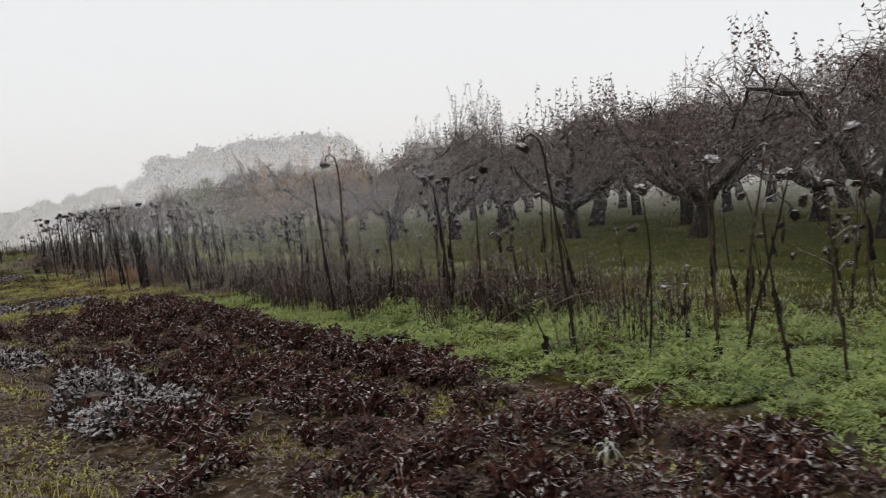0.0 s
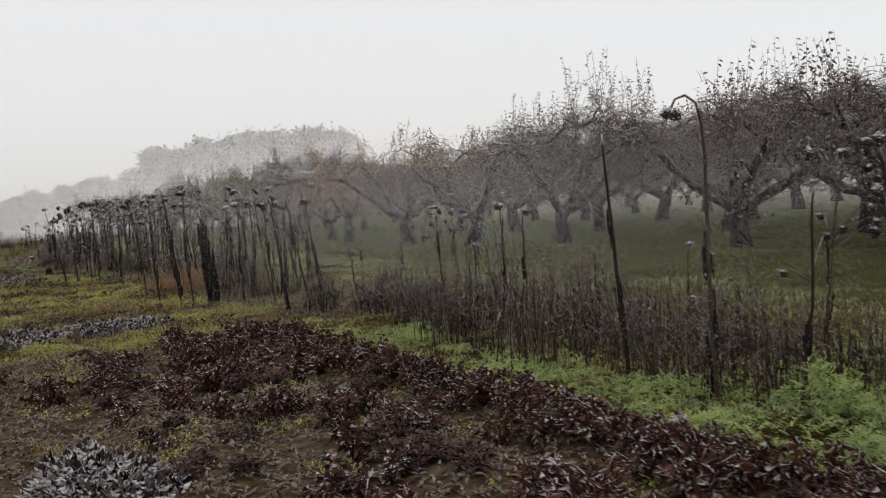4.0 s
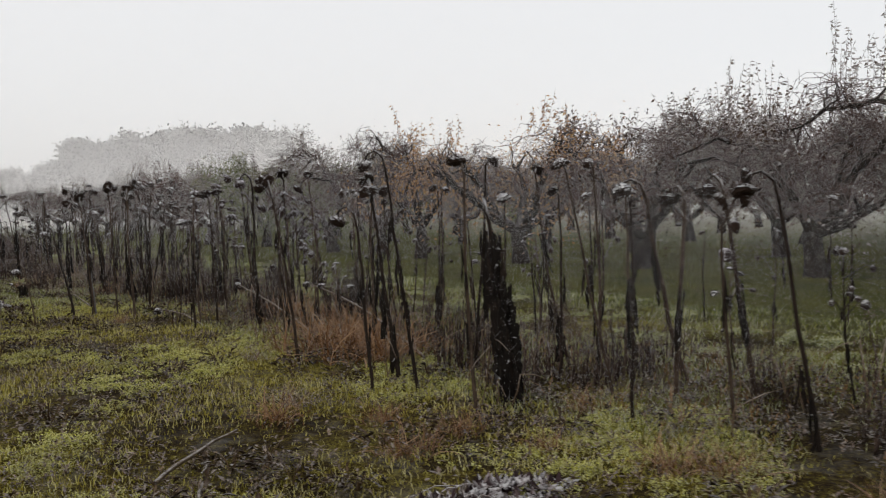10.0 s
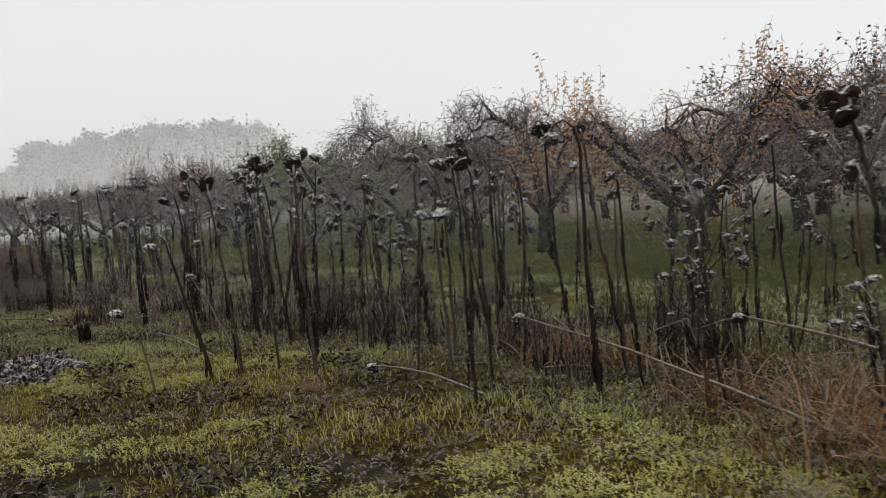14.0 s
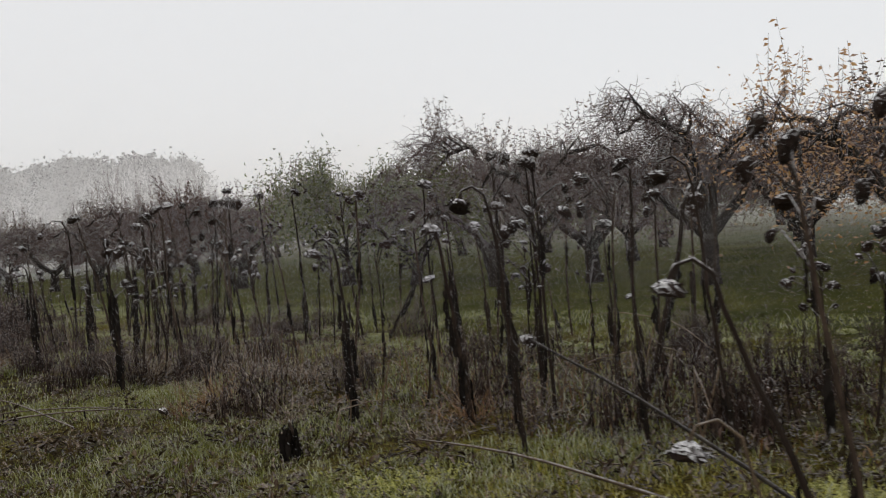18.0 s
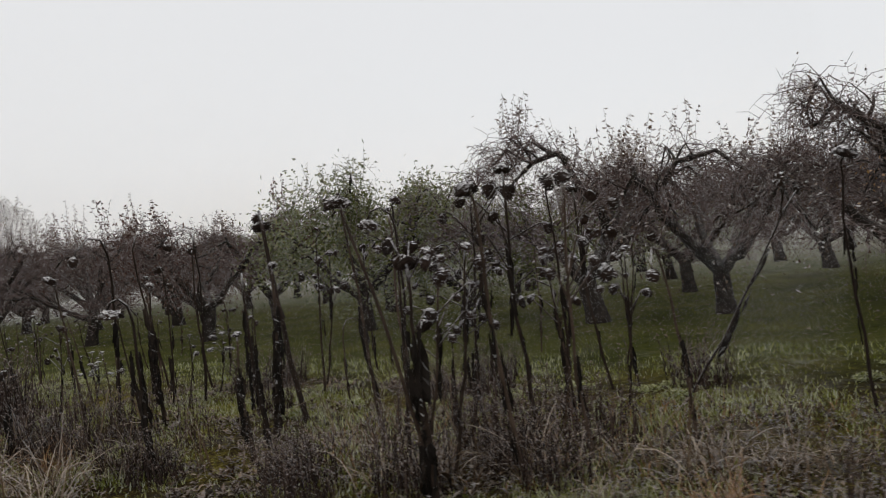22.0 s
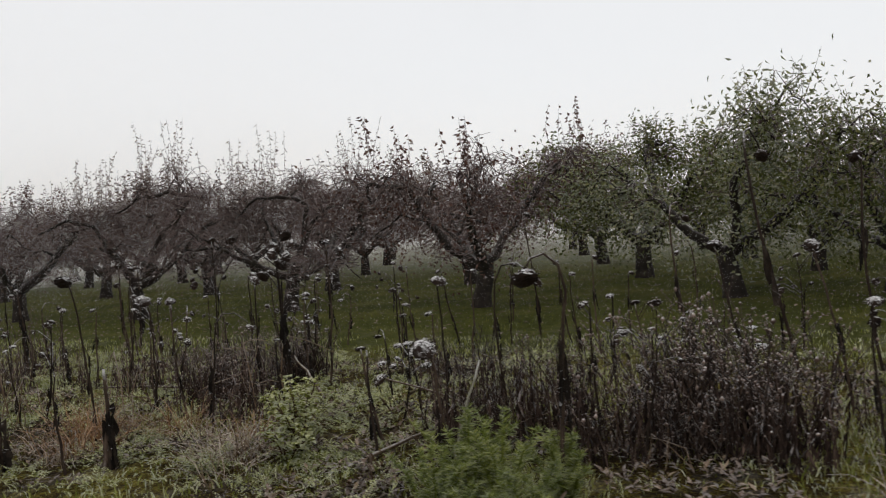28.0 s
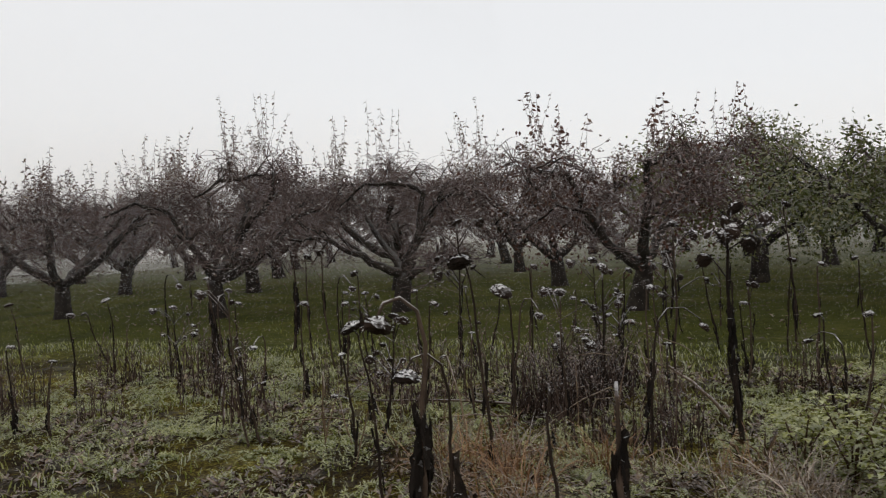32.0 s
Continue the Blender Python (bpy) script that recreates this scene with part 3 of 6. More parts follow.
def knobbed_tree():
    limbs = [facing([(-0.3, 0.78, -0.1), (-0.75, 1.02, -0.2), (-1.2, 1.28, -0.3), (-1.75, 1.3, -0.5)]),
             facing([(0.2, 0.8, 0), (0.36, 1.3, 0), (0.46, 1.95, 0), (0.1, 2.12, 0.1), (-0.5, 2.16, 0.1), (-0.95, 1.8, 0.1)]),
             facing([(0.34, 1.25, 0.0), (0.6, 1.72, 0.05), (0.95, 1.92, 0.1), (1.4, 1.95, 0.2)]),
             facing([(0.45, 0.7, -0.15), (1.1, 0.95, -0.4)]),
             facing([(-0.1, 0.9, 0.4), (-0.5, 1.5, 1.0), (-0.8, 2.0, 1.5), (-0.9, 1.8, 1.9)])]
    t = apple_tree(480, limbs, 0.58, leaf_count=900, shoots=85, twigs=300, top=2.1, spring=2.0)
    return tagged(t, "old apple tree with a knobbed limb, bare twigs and upright shoots", "tree")


def tall_tree():
    limbs = [facing([(0.0, 1.1, 0), (-0.1, 1.9, 0), (-0.35, 2.45, 0), (-0.2, 2.9, 0.1)]),
             facing([(-0.5, 1.2, 0.1), (-1.0, 1.7, 0.2), (-1.5, 1.85, 0.2), (-2.1, 1.5, 0.3)]),
             facing([(0.5, 1.3, 0), (0.9, 1.9, 0.1), (1.4, 2.1, 0), (1.9, 1.7, 0)]),
             facing([(0.1, 1.4, 0.5), (0.3, 2.2, 1.0), (0.6, 2.4, 1.6)]),
             facing([(-0.2, 2.4, -0.2), (-0.8, 2.75, -0.3), (-1.2, 2.5, -0.5)])]
    t = apple_tree(320, limbs, 0.75, leaf_count=500, shoots=80, twigs=300, top=2.6, spring=0.75)
    return tagged(t, "tall gnarled apple tree with a crown of upright shoots", "tree")


def arched_tree():
    limbs = [facing([(0.25, 0.9, 0), (0.5, 1.5, 0), (1.0, 2.05, 0), (1.25, 2.38, 0), (0.75, 2.5, 0.05), (0.1, 2.42, 0.1), (-0.35, 2.15, 0.1)]),
             facing([(-0.25, 1.05, 0), (-0.55, 1.5, 0), (-0.8, 1.9, 0.1), (-1.4, 2.1, 0.2), (-2.1, 1.85, 0.3)]),
             facing([(0.4, 0.8, -0.1), (1.0, 1.2, -0.3), (1.6, 1.75, -0.4), (2.2, 1.8, -0.4)]),
             facing([(0.1, 1.1, 0.6), (0.4, 1.9, 1.1), (0.2, 2.3, 1.6)])]
    t = apple_tree(510, limbs, 0.6, leaf_count=900, shoots=90, twigs=300, top=2.3, spring=1.9)
    return tagged(t, "old apple tree with a dark limb arched like a hoop", "tree")


def forked_tree():
    limbs = [facing([(0.3, 1.1, 0), (0.2, 1.7, 0), (-0.1, 2.15, 0), (-0.3, 2.6, 0), (-0.75, 2.5, 0), (-1.2, 2.1, 0.1)]),
             facing([(0.5, 1.2, 0), (1.0, 1.7, 0.1), (1.4, 2.3, 0.2), (2.0, 2.4, 0.2), (2.5, 2.0, 0.3)]),
             facing([(-0.4, 1.0, 0.1), (-1.0, 1.4, 0.2), (-1.7, 1.5, 0.3), (-2.2, 1.2, 0.3)]),
             facing([(0.3, 1.3, 0.6), (0.7, 2.0, 1.1), (0.9, 2.4, 1.6)])]
    t = apple_tree(520, limbs, 0.65, leaf_count=800, shoots=110, twigs=300, top=2.5, spring=1.2)
    return tagged(t, "old apple tree with a high forked limb and drooping twigs", "tree")


TREE_KINDS = {
    "arched": (arched_tree, "old apple tree with a dark limb arched like a hoop"),
    "forked": (forked_tree, "old apple tree with a high forked limb and drooping twigs"),
    "bare_a": (lambda: apple_tree(21, leaf_count=1100, shoots=100), "old bare apple tree with arching limbs and hanging twigs"),
    "bare_b": (lambda: apple_tree(22, leaf_count=1100, leaf=LEAF_RED, shoots=85, wide=2.2), "old bare apple tree with arching limbs and hanging twigs"),
    "bare_c": (lambda: apple_tree(23, leaf_count=900, shoots=110, top=2.1), "old apple tree with many upright water shoots"),
    "shooting": (lambda: apple_tree(33, leaf_count=1000, leaf=LEAF_RED, shoots=130, top=2.0, spring=1.35), "old apple tree with long upright water shoots"),
    "shooting_b": (lambda: apple_tree(34, leaf_count=1000, shoots=120, top=2.05, wide=2.2, spring=1.75), "old apple tree with long upright water shoots"),
    "brown": (lambda: apple_tree(24, leaf_count=1700, leaf=LEAF_BROWN, twigs=90), "old apple tree with brown withered leaves"),
    "red": (lambda: apple_tree(25, leaf_count=2600, leaf=LEAF_RED, spring=1.5), "old apple tree with dull reddish leaves"),
    "orange": (lambda: apple_tree(26, leaf_count=5200, leaf=LEAF_ORANGE, twigs=90), "old apple tree with orange autumn leaves"),
    "green": (lambda: apple_tree(27, leaf_count=11000, leaf=LEAF_GREEN, shoots=120, top=2.3, twigs=60, spring=0.85, leaf_size=1.4), "apple tree still in dull green leaf"),
    "green_b": (lambda: apple_tree(28, leaf_count=6500, leaf=LEAF_GREEN, shoots=90, twigs=60, leaf_size=1.3), "apple tree still partly in green leaf"),
    "back_a": (lambda: apple_tree(29, leaf_count=700, shoots=60, twigs=110, knob=False), "bare apple tree in the back rows, grey in the fog"),
    "back_b": (lambda: apple_tree(30, leaf_count=900, shoots=55, twigs=110, knob=False, leaf=LEAF_RED), "bare apple tree in the back rows, grey in the fog"),
    "knobbed": (knobbed_tree, "old apple tree with a knobbed limb, bare twigs and upright shoots"),
    "tall": (tall_tree, "tall gnarled apple tree with a crown of upright shoots"),
}


def plant_tree(kind, x, y, size, turn=0.0):
    build, label = TREE_KINDS[kind]
    ob = place(("tree", kind), build, spot(x, y, on_ground(x, y), turn, size))
    tagged(ob, label, "tree", "apple trees in the orchard")


FRONT_ROW = [("bare_b", 14.3, 4.2, 1.35), ("shooting", 14.3, 8.2, 1.3), ("bare_c", 14.6, 12.6, 1.3), ("shooting_b", 14.4, 16.6, 1.3), ("arched", 14.0, 21.6, 1.2),
             ("bare_c", 13.8, 25.2, 1.18), ("orange", 13.4, 28.3, 1.2), ("bare_a", 13.6, 34.2, 1.1), ("tall", 13.0, 31.6, 1.03), ("forked", 13.2, 36.2, 1.1),
             ("green_b", 13.6, 38.9, 1.0), ("green", 13.5, 41.1, 1.05), ("red", 13.2, 45.2, 1.08), ("knobbed", 13.2, 49.15, 1.02), ("arched", 12.6, 52.4, 1.0),
             ("shooting_b", 12.7, 56.0, 1.05), ("brown", 12.5, 59.7, 1.0), ("bare_a", 12.5, 63.6, 1.0), ("bare_c", 12.4, 67.5, 1.0)]
rng = random.Random(5)
for kind, x, y, size in FRONT_ROW:
    plant_tree(kind, x, y, size, 0 if kind in ("knobbed", "tall", "arched", "forked") else rng.uniform(0, 360))
for row in range(4):
    for i in range(18):
        y = 8.5 + 3.9 * i + 1.9 * (row % 2) + rng.uniform(-0.4, 0.4)
        x = 18.0 + 4.9 * row + rng.uniform(-0.4, 0.4)
        if row < 2 and 37 < y < 45:
            kind = rng.choice(("green", "green_b", "green_b", "brown"))
        elif row < 2:
            kind = rng.choice(("bare_a", "bare_b", "bare_c", "brown", "red", "bare_a", "green_b" if y < 36 else "shooting"))
        else:
            kind = rng.choice(("back_a", "back_b", "back_a", "green_b"))
        plant_tree(kind, x, y, rng.uniform(1.25, 1.45) if y < 30 else rng.uniform(1.0, 1.18), rng.uniform(0, 360))


# ---- dead sunflowers ----
def wither_leaf_mesh(seed, broad=False):
    """A limp crumpled leaf that hangs close along its stalk."""
    rng = random.Random(seed)
    g = Geo()
    g.tube([Vector((0, 0, 0)), Vector((0.018, 0, 0.014)), Vector((0.026, 0, -0.01))], [0.003, 0.0025, 0.002], 3)
    ln, wd = (rng.uniform(0.2, 0.36), rng.uniform(0.022, 0.042)) if broad else (rng.uniform(0.1, 0.24), rng.uniform(0.006, 0.015))
    base = len(g.v)
    rows, cols = 7, 3
    twist, curl = rng.uniform(-1.8, 1.8), rng.uniform(-0.03, 0.03)
    for i in range(rows + 1):
        k = i / rows
        w = wd * ((1 - k) ** 0.5 * (0.35 + 1.1 * k)) * rng.uniform(0.55, 1.35) + 0.002
        for j in range(cols + 1):
            q = j / cols * 2 - 1
            c, sn = math.cos(twist * k), math.sin(twist * k)
            u, t = q * w, 0.5 * wd * math.cos(3 * q + 6 * k + seed) + rng.uniform(-0.006, 0.006)
            g.v.append(Vector((0.024 + curl * k * k + u * sn + t * c, u * c - t * sn, -0.008 - ln * k + rng.uniform(-0.018, 0.018) * (1 + abs(q)))))
    for i in range(rows):
        for j in range(cols):
            a = base + i * (cols + 1) + j
            g.f.append((a, a + 1, a + cols + 2, a + cols + 1))
    return g.mesh("leaf", LEAF, False)


WITHERED = [wither_leaf_mesh(s) for s in range(9)]
BROAD = [wither_leaf_mesh(20 + s, True) for s in range(7)]


def seed_head(r, seed):
    """A drooping seed head: a shallow ragged cup, domed behind and hollow in front, fringed with shrivelled bracts; its back looks up z."""
    rng = random.Random(seed + int(r * 1000))
    g = Geo()
    n = 16
    high = 0.95 if r > 0.05 else 1.1
    sag = rng.uniform(0.1, 0.3)
    for z, k in ((0.75, 0.1), (0.66, 0.42), (0.42, 0.78), (0.1, 1.0), (-0.22, 0.97), (-0.34, 0.72), (-0.18, 0.3), (-0.14, 0.05)):
        for i in range(n):
            a = 2 * math.pi * i / n
            q = r * k * (1 + 0.12 * math.sin(2 * a + seed) + rng.uniform(-0.1, 0.1))
            g.v.append(Vector((q * math.cos(a), q * math.sin(a), r * (z * high - sag * k * k * math.cos(a + seed)) + rng.uniform(-0.07, 0.07) * r)))
    for i in range(7):
        for k in range(n):
            a, b = i * n + k, i * n + (k + 1) % n
            g.f.append((a, b, b + n, a + n))
    g.f += [tuple(range(n))[::-1], tuple(7 * n + k for k in range(n))]
    for i in range(44):
        a = 2 * math.pi * i / 22 + rng.uniform(-0.2, 0.2)
        outer = i < 22
        d = Vector((math.cos(a), math.sin(a), rng.uniform(-0.9, 0.5) if outer else rng.uniform(0.1, 1.2))).normalized()
        q = r * (0.96 if outer else rng.uniform(0.55, 0.85))
        g.leaf(Vector((q * math.cos(a), q * math.sin(a), r * (rng.uniform(-0.15, 0.2) if outer else rng.uniform(0.22, 0.4)) * high - r * sag * (q / r) ** 2 * math.cos(a + seed))), d,
               Vector((-math.sin(a), math.cos(a), 0)), r * rng.uniform(0.22, 0.55), r * rng.uniform(0.12, 0.24), rng.uniform(0.1, 0.5))
        g.f.append((3 * n + i % n, len(g.v) - 4, len(g.v) - 3))
    return g.mesh("seed_head", HEAD, False)


HEADS = {k: [seed_head(r, s) for s in range(3)] for k, r in (("big", 0.066), ("mid", 0.046), ("tiny", 0.03))}


def put_head(root, rng, size, at, tilt, turn):
    h = part("seed_head", rng.choice(HEADS[size]), HEAD, root)
    h.matrix_basis = pose(*at, 0, 0, turn) @ pose(0, 0, 0, 0, tilt, 0)


def sunflower(kind, seed):
    """A dead sunflower 1.6 m tall: stalk, seed heads and hanging withered leaves."""
    rng = random.Random(seed * 31 + len(kind))
    root = new("dead_sunflower")
    tall = 0.6 if kind == "stump" else 1.6
    r = {"leafy": 0.02, "nod": 0.017, "bare": 0.013, "stump": 0.018}.get(kind, 0.011) * rng.uniform(0.9, 1.15)
    sway = Vector((rng.uniform(-0.09, 0.09), rng.uniform(-0.09, 0.09), 0))
    a = rng.uniform(0, 360)
    out = Vector((math.cos(radians(a)), math.sin(radians(a)), 0))
    pts = [Vector((0, 0, -0.04))] + [sway * math.sin(2.2 * k / 6) + Vector((rng.uniform(-0.012, 0.012), rng.uniform(-0.012, 0.012), tall * 0.9 * k / 6)) for k in range(1, 7)]
    tip = pts[-1]
    heads = []
    if kind == "nod":
        pts += [tip + Vector((0, 0, 0.12)) + out * 0.02, tip + Vector((0, 0, 0.17)) + out * 0.09, tip + Vector((0, 0, 0.15)) + out * 0.17, tip + Vector((0, 0, 0.08)) + out * 0.2]
        heads.append(("big", pts[-1] + Vector((0, 0, -0.02)), rng.uniform(10, 55)))
    elif kind == "wide":
        pts += [tip + Vector((0, 0, 0.1)), tip + Vector((0, 0, 0.15)) + out * 0.03]
        heads.append(("big", pts[-1], rng.uniform(-25, 30)))
    elif kind == "round":
        pts += [tip + Vector((0, 0, 0.11)), tip + Vector((0, 0, 0.15)) + out * 0.025, tip + Vector((0, 0, 0.14)) + out * 0.05]
        heads.append(("mid", pts[-1], rng.uniform(20, 75)))
    elif kind == "small":
        pts += [tip + Vector((0, 0, 0.15)) + out * 0.02]
        heads.append(("tiny", pts[-1], rng.uniform(0, 60)))
    elif kind == "bent":
        pts += [tip + Vector((0, 0, 0.14)) + out * 0.07, tip + Vector((0, 0, 0.16)) + out * 0.2, tip + Vector((0, 0, 0.06)) + out * 0.33, tip + Vector((0, 0, -0.03)) + out * 0.37]
        heads.append(("mid", pts[-1], rng.uniform(10, 50)))
    elif kind == "multi":
        pts += [tip + Vector((0, 0, 0.15))]
        heads.append(("mid", pts[-1], rng.uniform(0, 50)))
    else:
        pts += [tip + Vector((0, 0, 0.14))]
        if kind == "leafy":
            heads.append(("mid", pts[-1], rng.uniform(0, 60)))
    n = len(pts)
    g = Geo().tube(pts, [r * (1.25 - 0.75 * i / (n - 1)) for i in range(n)], 6)
    if kind in ("multi", "small"):
        for _ in range(8 if kind == "multi" else 2):
            k = rng.uniform(0.6, 0.97)
            p = sway * math.sin(2.2 * k) + Vector((0, 0, tall * 0.9 * k))
            b = rng.uniform(0, 6.3)
            d = Vector((math.cos(b), math.sin(b), 0))
            ln, rise = rng.uniform(0.1, 0.3), rng.uniform(0.06, 0.3)
            q = p + d * ln + Vector((0, 0, rise - 0.03))
            g.tube([p, p + d * (ln * 0.4) + Vector((0, 0, rise * 0.55)), p + d * (ln * 0.75) + Vector((0, 0, rise)), p + d * (ln * 0.93) + Vector((0, 0, rise + 0.005)), q], [0.006, 0.005, 0.0045, 0.004, 0.004], 4)
            ring = 6 * min(range(n), key=lambda i: abs(pts[i].z - p.z))
            g.f.append((ring, len(g.v) - 20, len(g.v) - 19))
            heads.append((rng.choice(("tiny", "tiny", "mid")), q, rng.uniform(25, 100)))
    part("stalk", g, STALK, root)
    for size, at, tilt in heads:
        put_head(root, rng, size, at, tilt, a)
    count = {"leafy": 24, "stump": 14, "nod": 7, "wide": 5, "bare": 4, "small": 4, "multi": 5}.get(kind, 5)
    full = kind in ("leafy", "stump")
    low, hi = (0.2, 0.9) if kind in ("leafy", "stump") else (0.25, 0.8)
    for _ in range(count):
        k = rng.uniform(low, hi)
        z = tall * 0.9 * k
        lf = part("leaf", rng.choice(BROAD if full or rng.random() < 0.15 else WITHERED), LEAF, root)
        s = rng.uniform(0.75, 1.2)
        lf.matrix_basis = spot(sway.x * math.sin(2.2 * k), sway.y * math.sin(2.2 * k), z, rng.uniform(0, 360), s)
    return root


FLOWER_LABEL = {"nod": "tall dead sunflower with a large nodding frosted head", "wide": "dead sunflower with a flat frost-capped seed head",
                "round": "dead sunflower with a round dark seed head", "small": "thin dead sunflower with a small dry head",
                "bent": "dead sunflower with a bent neck and hanging head", "multi": "branched dead sunflower with many small frosted heads",
                "leafy": "dead sunflower clothed in black hanging leaves", "bare": "broken bare sunflower stalk without a head",
                "stump": "short black sunflower stump with limp leaves"}
ZONE = random.Random(8)
LANDMARKS = []


def stand(rows):
    """Plants dead sunflowers: x, y, height, lean to the side in metres, kind."""
    for x, y, h, side, kind in rows:
        if any((x - f.x) ** 2 + (y - f.y) ** 2 < 0.1 for f in LANDMARKS):
            continue
        k = kind
        key = ZONE.randrange(3)
        lean = RIGHT * (side / max(h, 0.3))
        m = Matrix.Translation((x, y, on_ground(x, y))) @ Vector((0, 0, 1)).rotation_difference(Vector((lean.x * 0.9, lean.y * 0.9, 1))).to_matrix().to_4x4()
        s = h / (0.6 if kind == "stump" else 1.6)
        m = m @ pose(0, 0, 0, 0, 0, ZONE.uniform(0, 360)) @ Matrix.Diagonal((max(s, 0.75), max(s, 0.75), s, 1))
        ob = place(("flower", k, key), lambda k=k, key=key: sunflower(k, key), m)
        tagged(ob, FLOWER_LABEL[kind], "sunflower", "dead sunflowers in the strip")


def landmark(hx, hy, hz, side, kind, leaves=8, r=0.012, low=0.15, high=0.8, size="big", heads=0, pale=False, shaggy=0.0):
    """A single dead sunflower whose head hangs at hx, hy, hz; its foot stands aside by side metres.
    kind: nod, flat, tuft or bare. shaggy: the spread of a thick coat of leaves."""
    rng = random.Random(int(hx * 100) + int(hy * 100))
    root = new("dead_sunflower")
    foot = Vector((hx, hy, 0)) + RIGHT * side
    foot.z = on_ground(foot.x, foot.y)
    head = Vector((hx, hy, hz)) - foot
    out = RIGHT * (-1 if side > 0 else 1)
    if kind == "nod":
        neck = [head - out * 0.2 + Vector((0, 0, -0.08)), head - out * 0.17 + Vector((0, 0, 0.06)), head - out * 0.1 + Vector((0, 0, 0.12)), head - out * 0.03 + Vector((0, 0, 0.1)), head + Vector((0, 0, 0.04))]
    elif kind == "flat":
        neck = [head - out * 0.06 + Vector((0, 0, -0.12)), head - out * 0.03 + Vector((0, 0, 0.02)), head + Vector((0, 0, 0.02))]
    else:
        neck = [head]
    n = 8
    bow = Vector((rng.uniform(-0.03, 0.03), rng.uniform(-0.03, 0.03), 0))
    line = [Vector((0, 0, -0.05))] + [neck[0] * (k / n) + bow * math.sin(math.pi * k / n) + Vector((rng.uniform(-0.008, 0.008), rng.uniform(-0.008, 0.008), 0)) for k in range(1, n)]
    pts = line + neck
    m = len(pts)
    g = Geo().tube(pts, [r * (1.25 - 0.7 * i / (m - 1)) for i in range(m)], 7)
    ends = [] if kind == "bare" else [(size, head, rng.uniform(5, 35) if kind != "tuft" else rng.uniform(20, 70))]
    for _ in range(heads):
        p = line[rng.randrange(5, n)].lerp(neck[0], rng.uniform(0, 0.9))
        b = rng.uniform(0, 6.3)
        d = Vector((math.cos(b), math.sin(b), 0))
        ln, rise = rng.uniform(0.08, 0.28), rng.uniform(0.05, 0.25)
        q = p + d * ln + Vector((0, 0, rise - 0.03))
        g.tube([p, p + d * (ln * 0.4) + Vector((0, 0, rise * 0.55)), p + d * (ln * 0.75) + Vector((0, 0, rise)), q], [0.006, 0.005, 0.0045, 0.004], 4)
        near = 7 * min(range(m), key=lambda i: (pts[i] - p).length)
        g.f.append((near, len(g.v) - 16, len(g.v) - 15))
        ends.append((rng.choice(("tiny", "mid", "mid")), q, rng.uniform(20, 90)))
    part("stalk", g, PALE_STALK if pale else STALK, root)
    for sz, at, tilt in ends:
        put_head(root, rng, sz, at, tilt, rng.uniform(0, 360))
    for _ in range(leaves if shaggy > 0.1 else int(leaves * 0.55)):
        k = rng.uniform(low, high) * (n - 1)
        p = line[int(k)].lerp(line[min(int(k) + 1, n - 1)], k % 1)
        lf = part("leaf", rng.choice(BROAD if (shaggy and rng.random() < 0.75) or rng.random() < 0.12 else WITHERED), LEAF, root)
        turn = rng.uniform(0, 360)
        reach = shaggy * rng.uniform(0.0, 0.5)
        lf.matrix_basis = spot(p.x + reach * math.cos(radians(turn)), p.y + reach * math.sin(radians(turn)), p.z, turn, rng.uniform(0.9, 1.4) if not 0 < shaggy < 0.1 else rng.uniform(0.6, 0.95))
    root.matrix_basis = Matrix.Translation(foot)
    label = {"nod": "tall dead sunflower with a large nodding frosted head", "flat": "dead sunflower with a flat frost-capped seed head",
             "tuft": "branched dead sunflower with many small frosted heads", "bare": "leaning bare sunflower stalk without a head"}[kind]
    if shaggy:
        label = "dead sunflower wrapped in a thick coat of black leaves"
    elif pale:
        label = "bleached bent sunflower with a head white with frost"
    tagged(root, label, "sunflower", "dead sunflowers in the strip")
    LANDMARKS.append(foot)


landmark(4.42, 5.65, 1.80, 0.36, "nod", 5, 0.013, 0.1, 0.45)
landmark(4.32, 9.43, 1.96, 0.22, "nod", 24, 0.014, 0.1, 0.75)
landmark(5.28, 8.56, 1.70, 0.12, "tuft", 22, 0.014, 0.2, 0.85, "mid", 4)
landmark(5.15, 8.03, 1.63, -0.05, "tuft", 14, 0.011, 0.2, 0.7, "mid")
landmark(5.30, 7.72, 1.60, -0.06, "tuft", 8, 0.010, 0.2, 0.7, "mid", 1)
landmark(5.23, 4.36, 1.55, -0.05, "flat", 6, 0.011)
landmark(5.60, 3.95, 1.40, -0.42, "tuft", 10, 0.012, 0.2, 0.9, "mid", 3)
landmark(4.68, 4.57, 1.38, -0.05, "tuft", 5, 0.009, size="mid")
landmark(4.20, 5.62, 0.74, 0.36, "bare", 2, 0.008)
landmark(4.03, 19.10, 1.52, 0.22, "bare", 90, 0.022, 0.08, 0.98, shaggy=0.13)
landmark(3.62, 20.06, 1.80, 0.45, "nod", 16, 0.013, 0.3, 0.95)
landmark(3.85, 20.35, 1.72, 0.25, "tuft", 26, 0.017, 0.1, 0.9, "mid", 4)
landmark(3.76, 19.08, 1.79, 0.12, "flat", 14, 0.013, 0.2, 0.9)
landmark(4.54, 18.79, 1.76, 0.4, "flat", 9, 0.011)
landmark(4.25, 17.97, 1.55, 0.06, "flat", 12, 0.011, 0.3, 0.9)
landmark(4.36, 17.15, 1.52, 0.42, "nod", 16, 0.013, 0.05, 0.45)
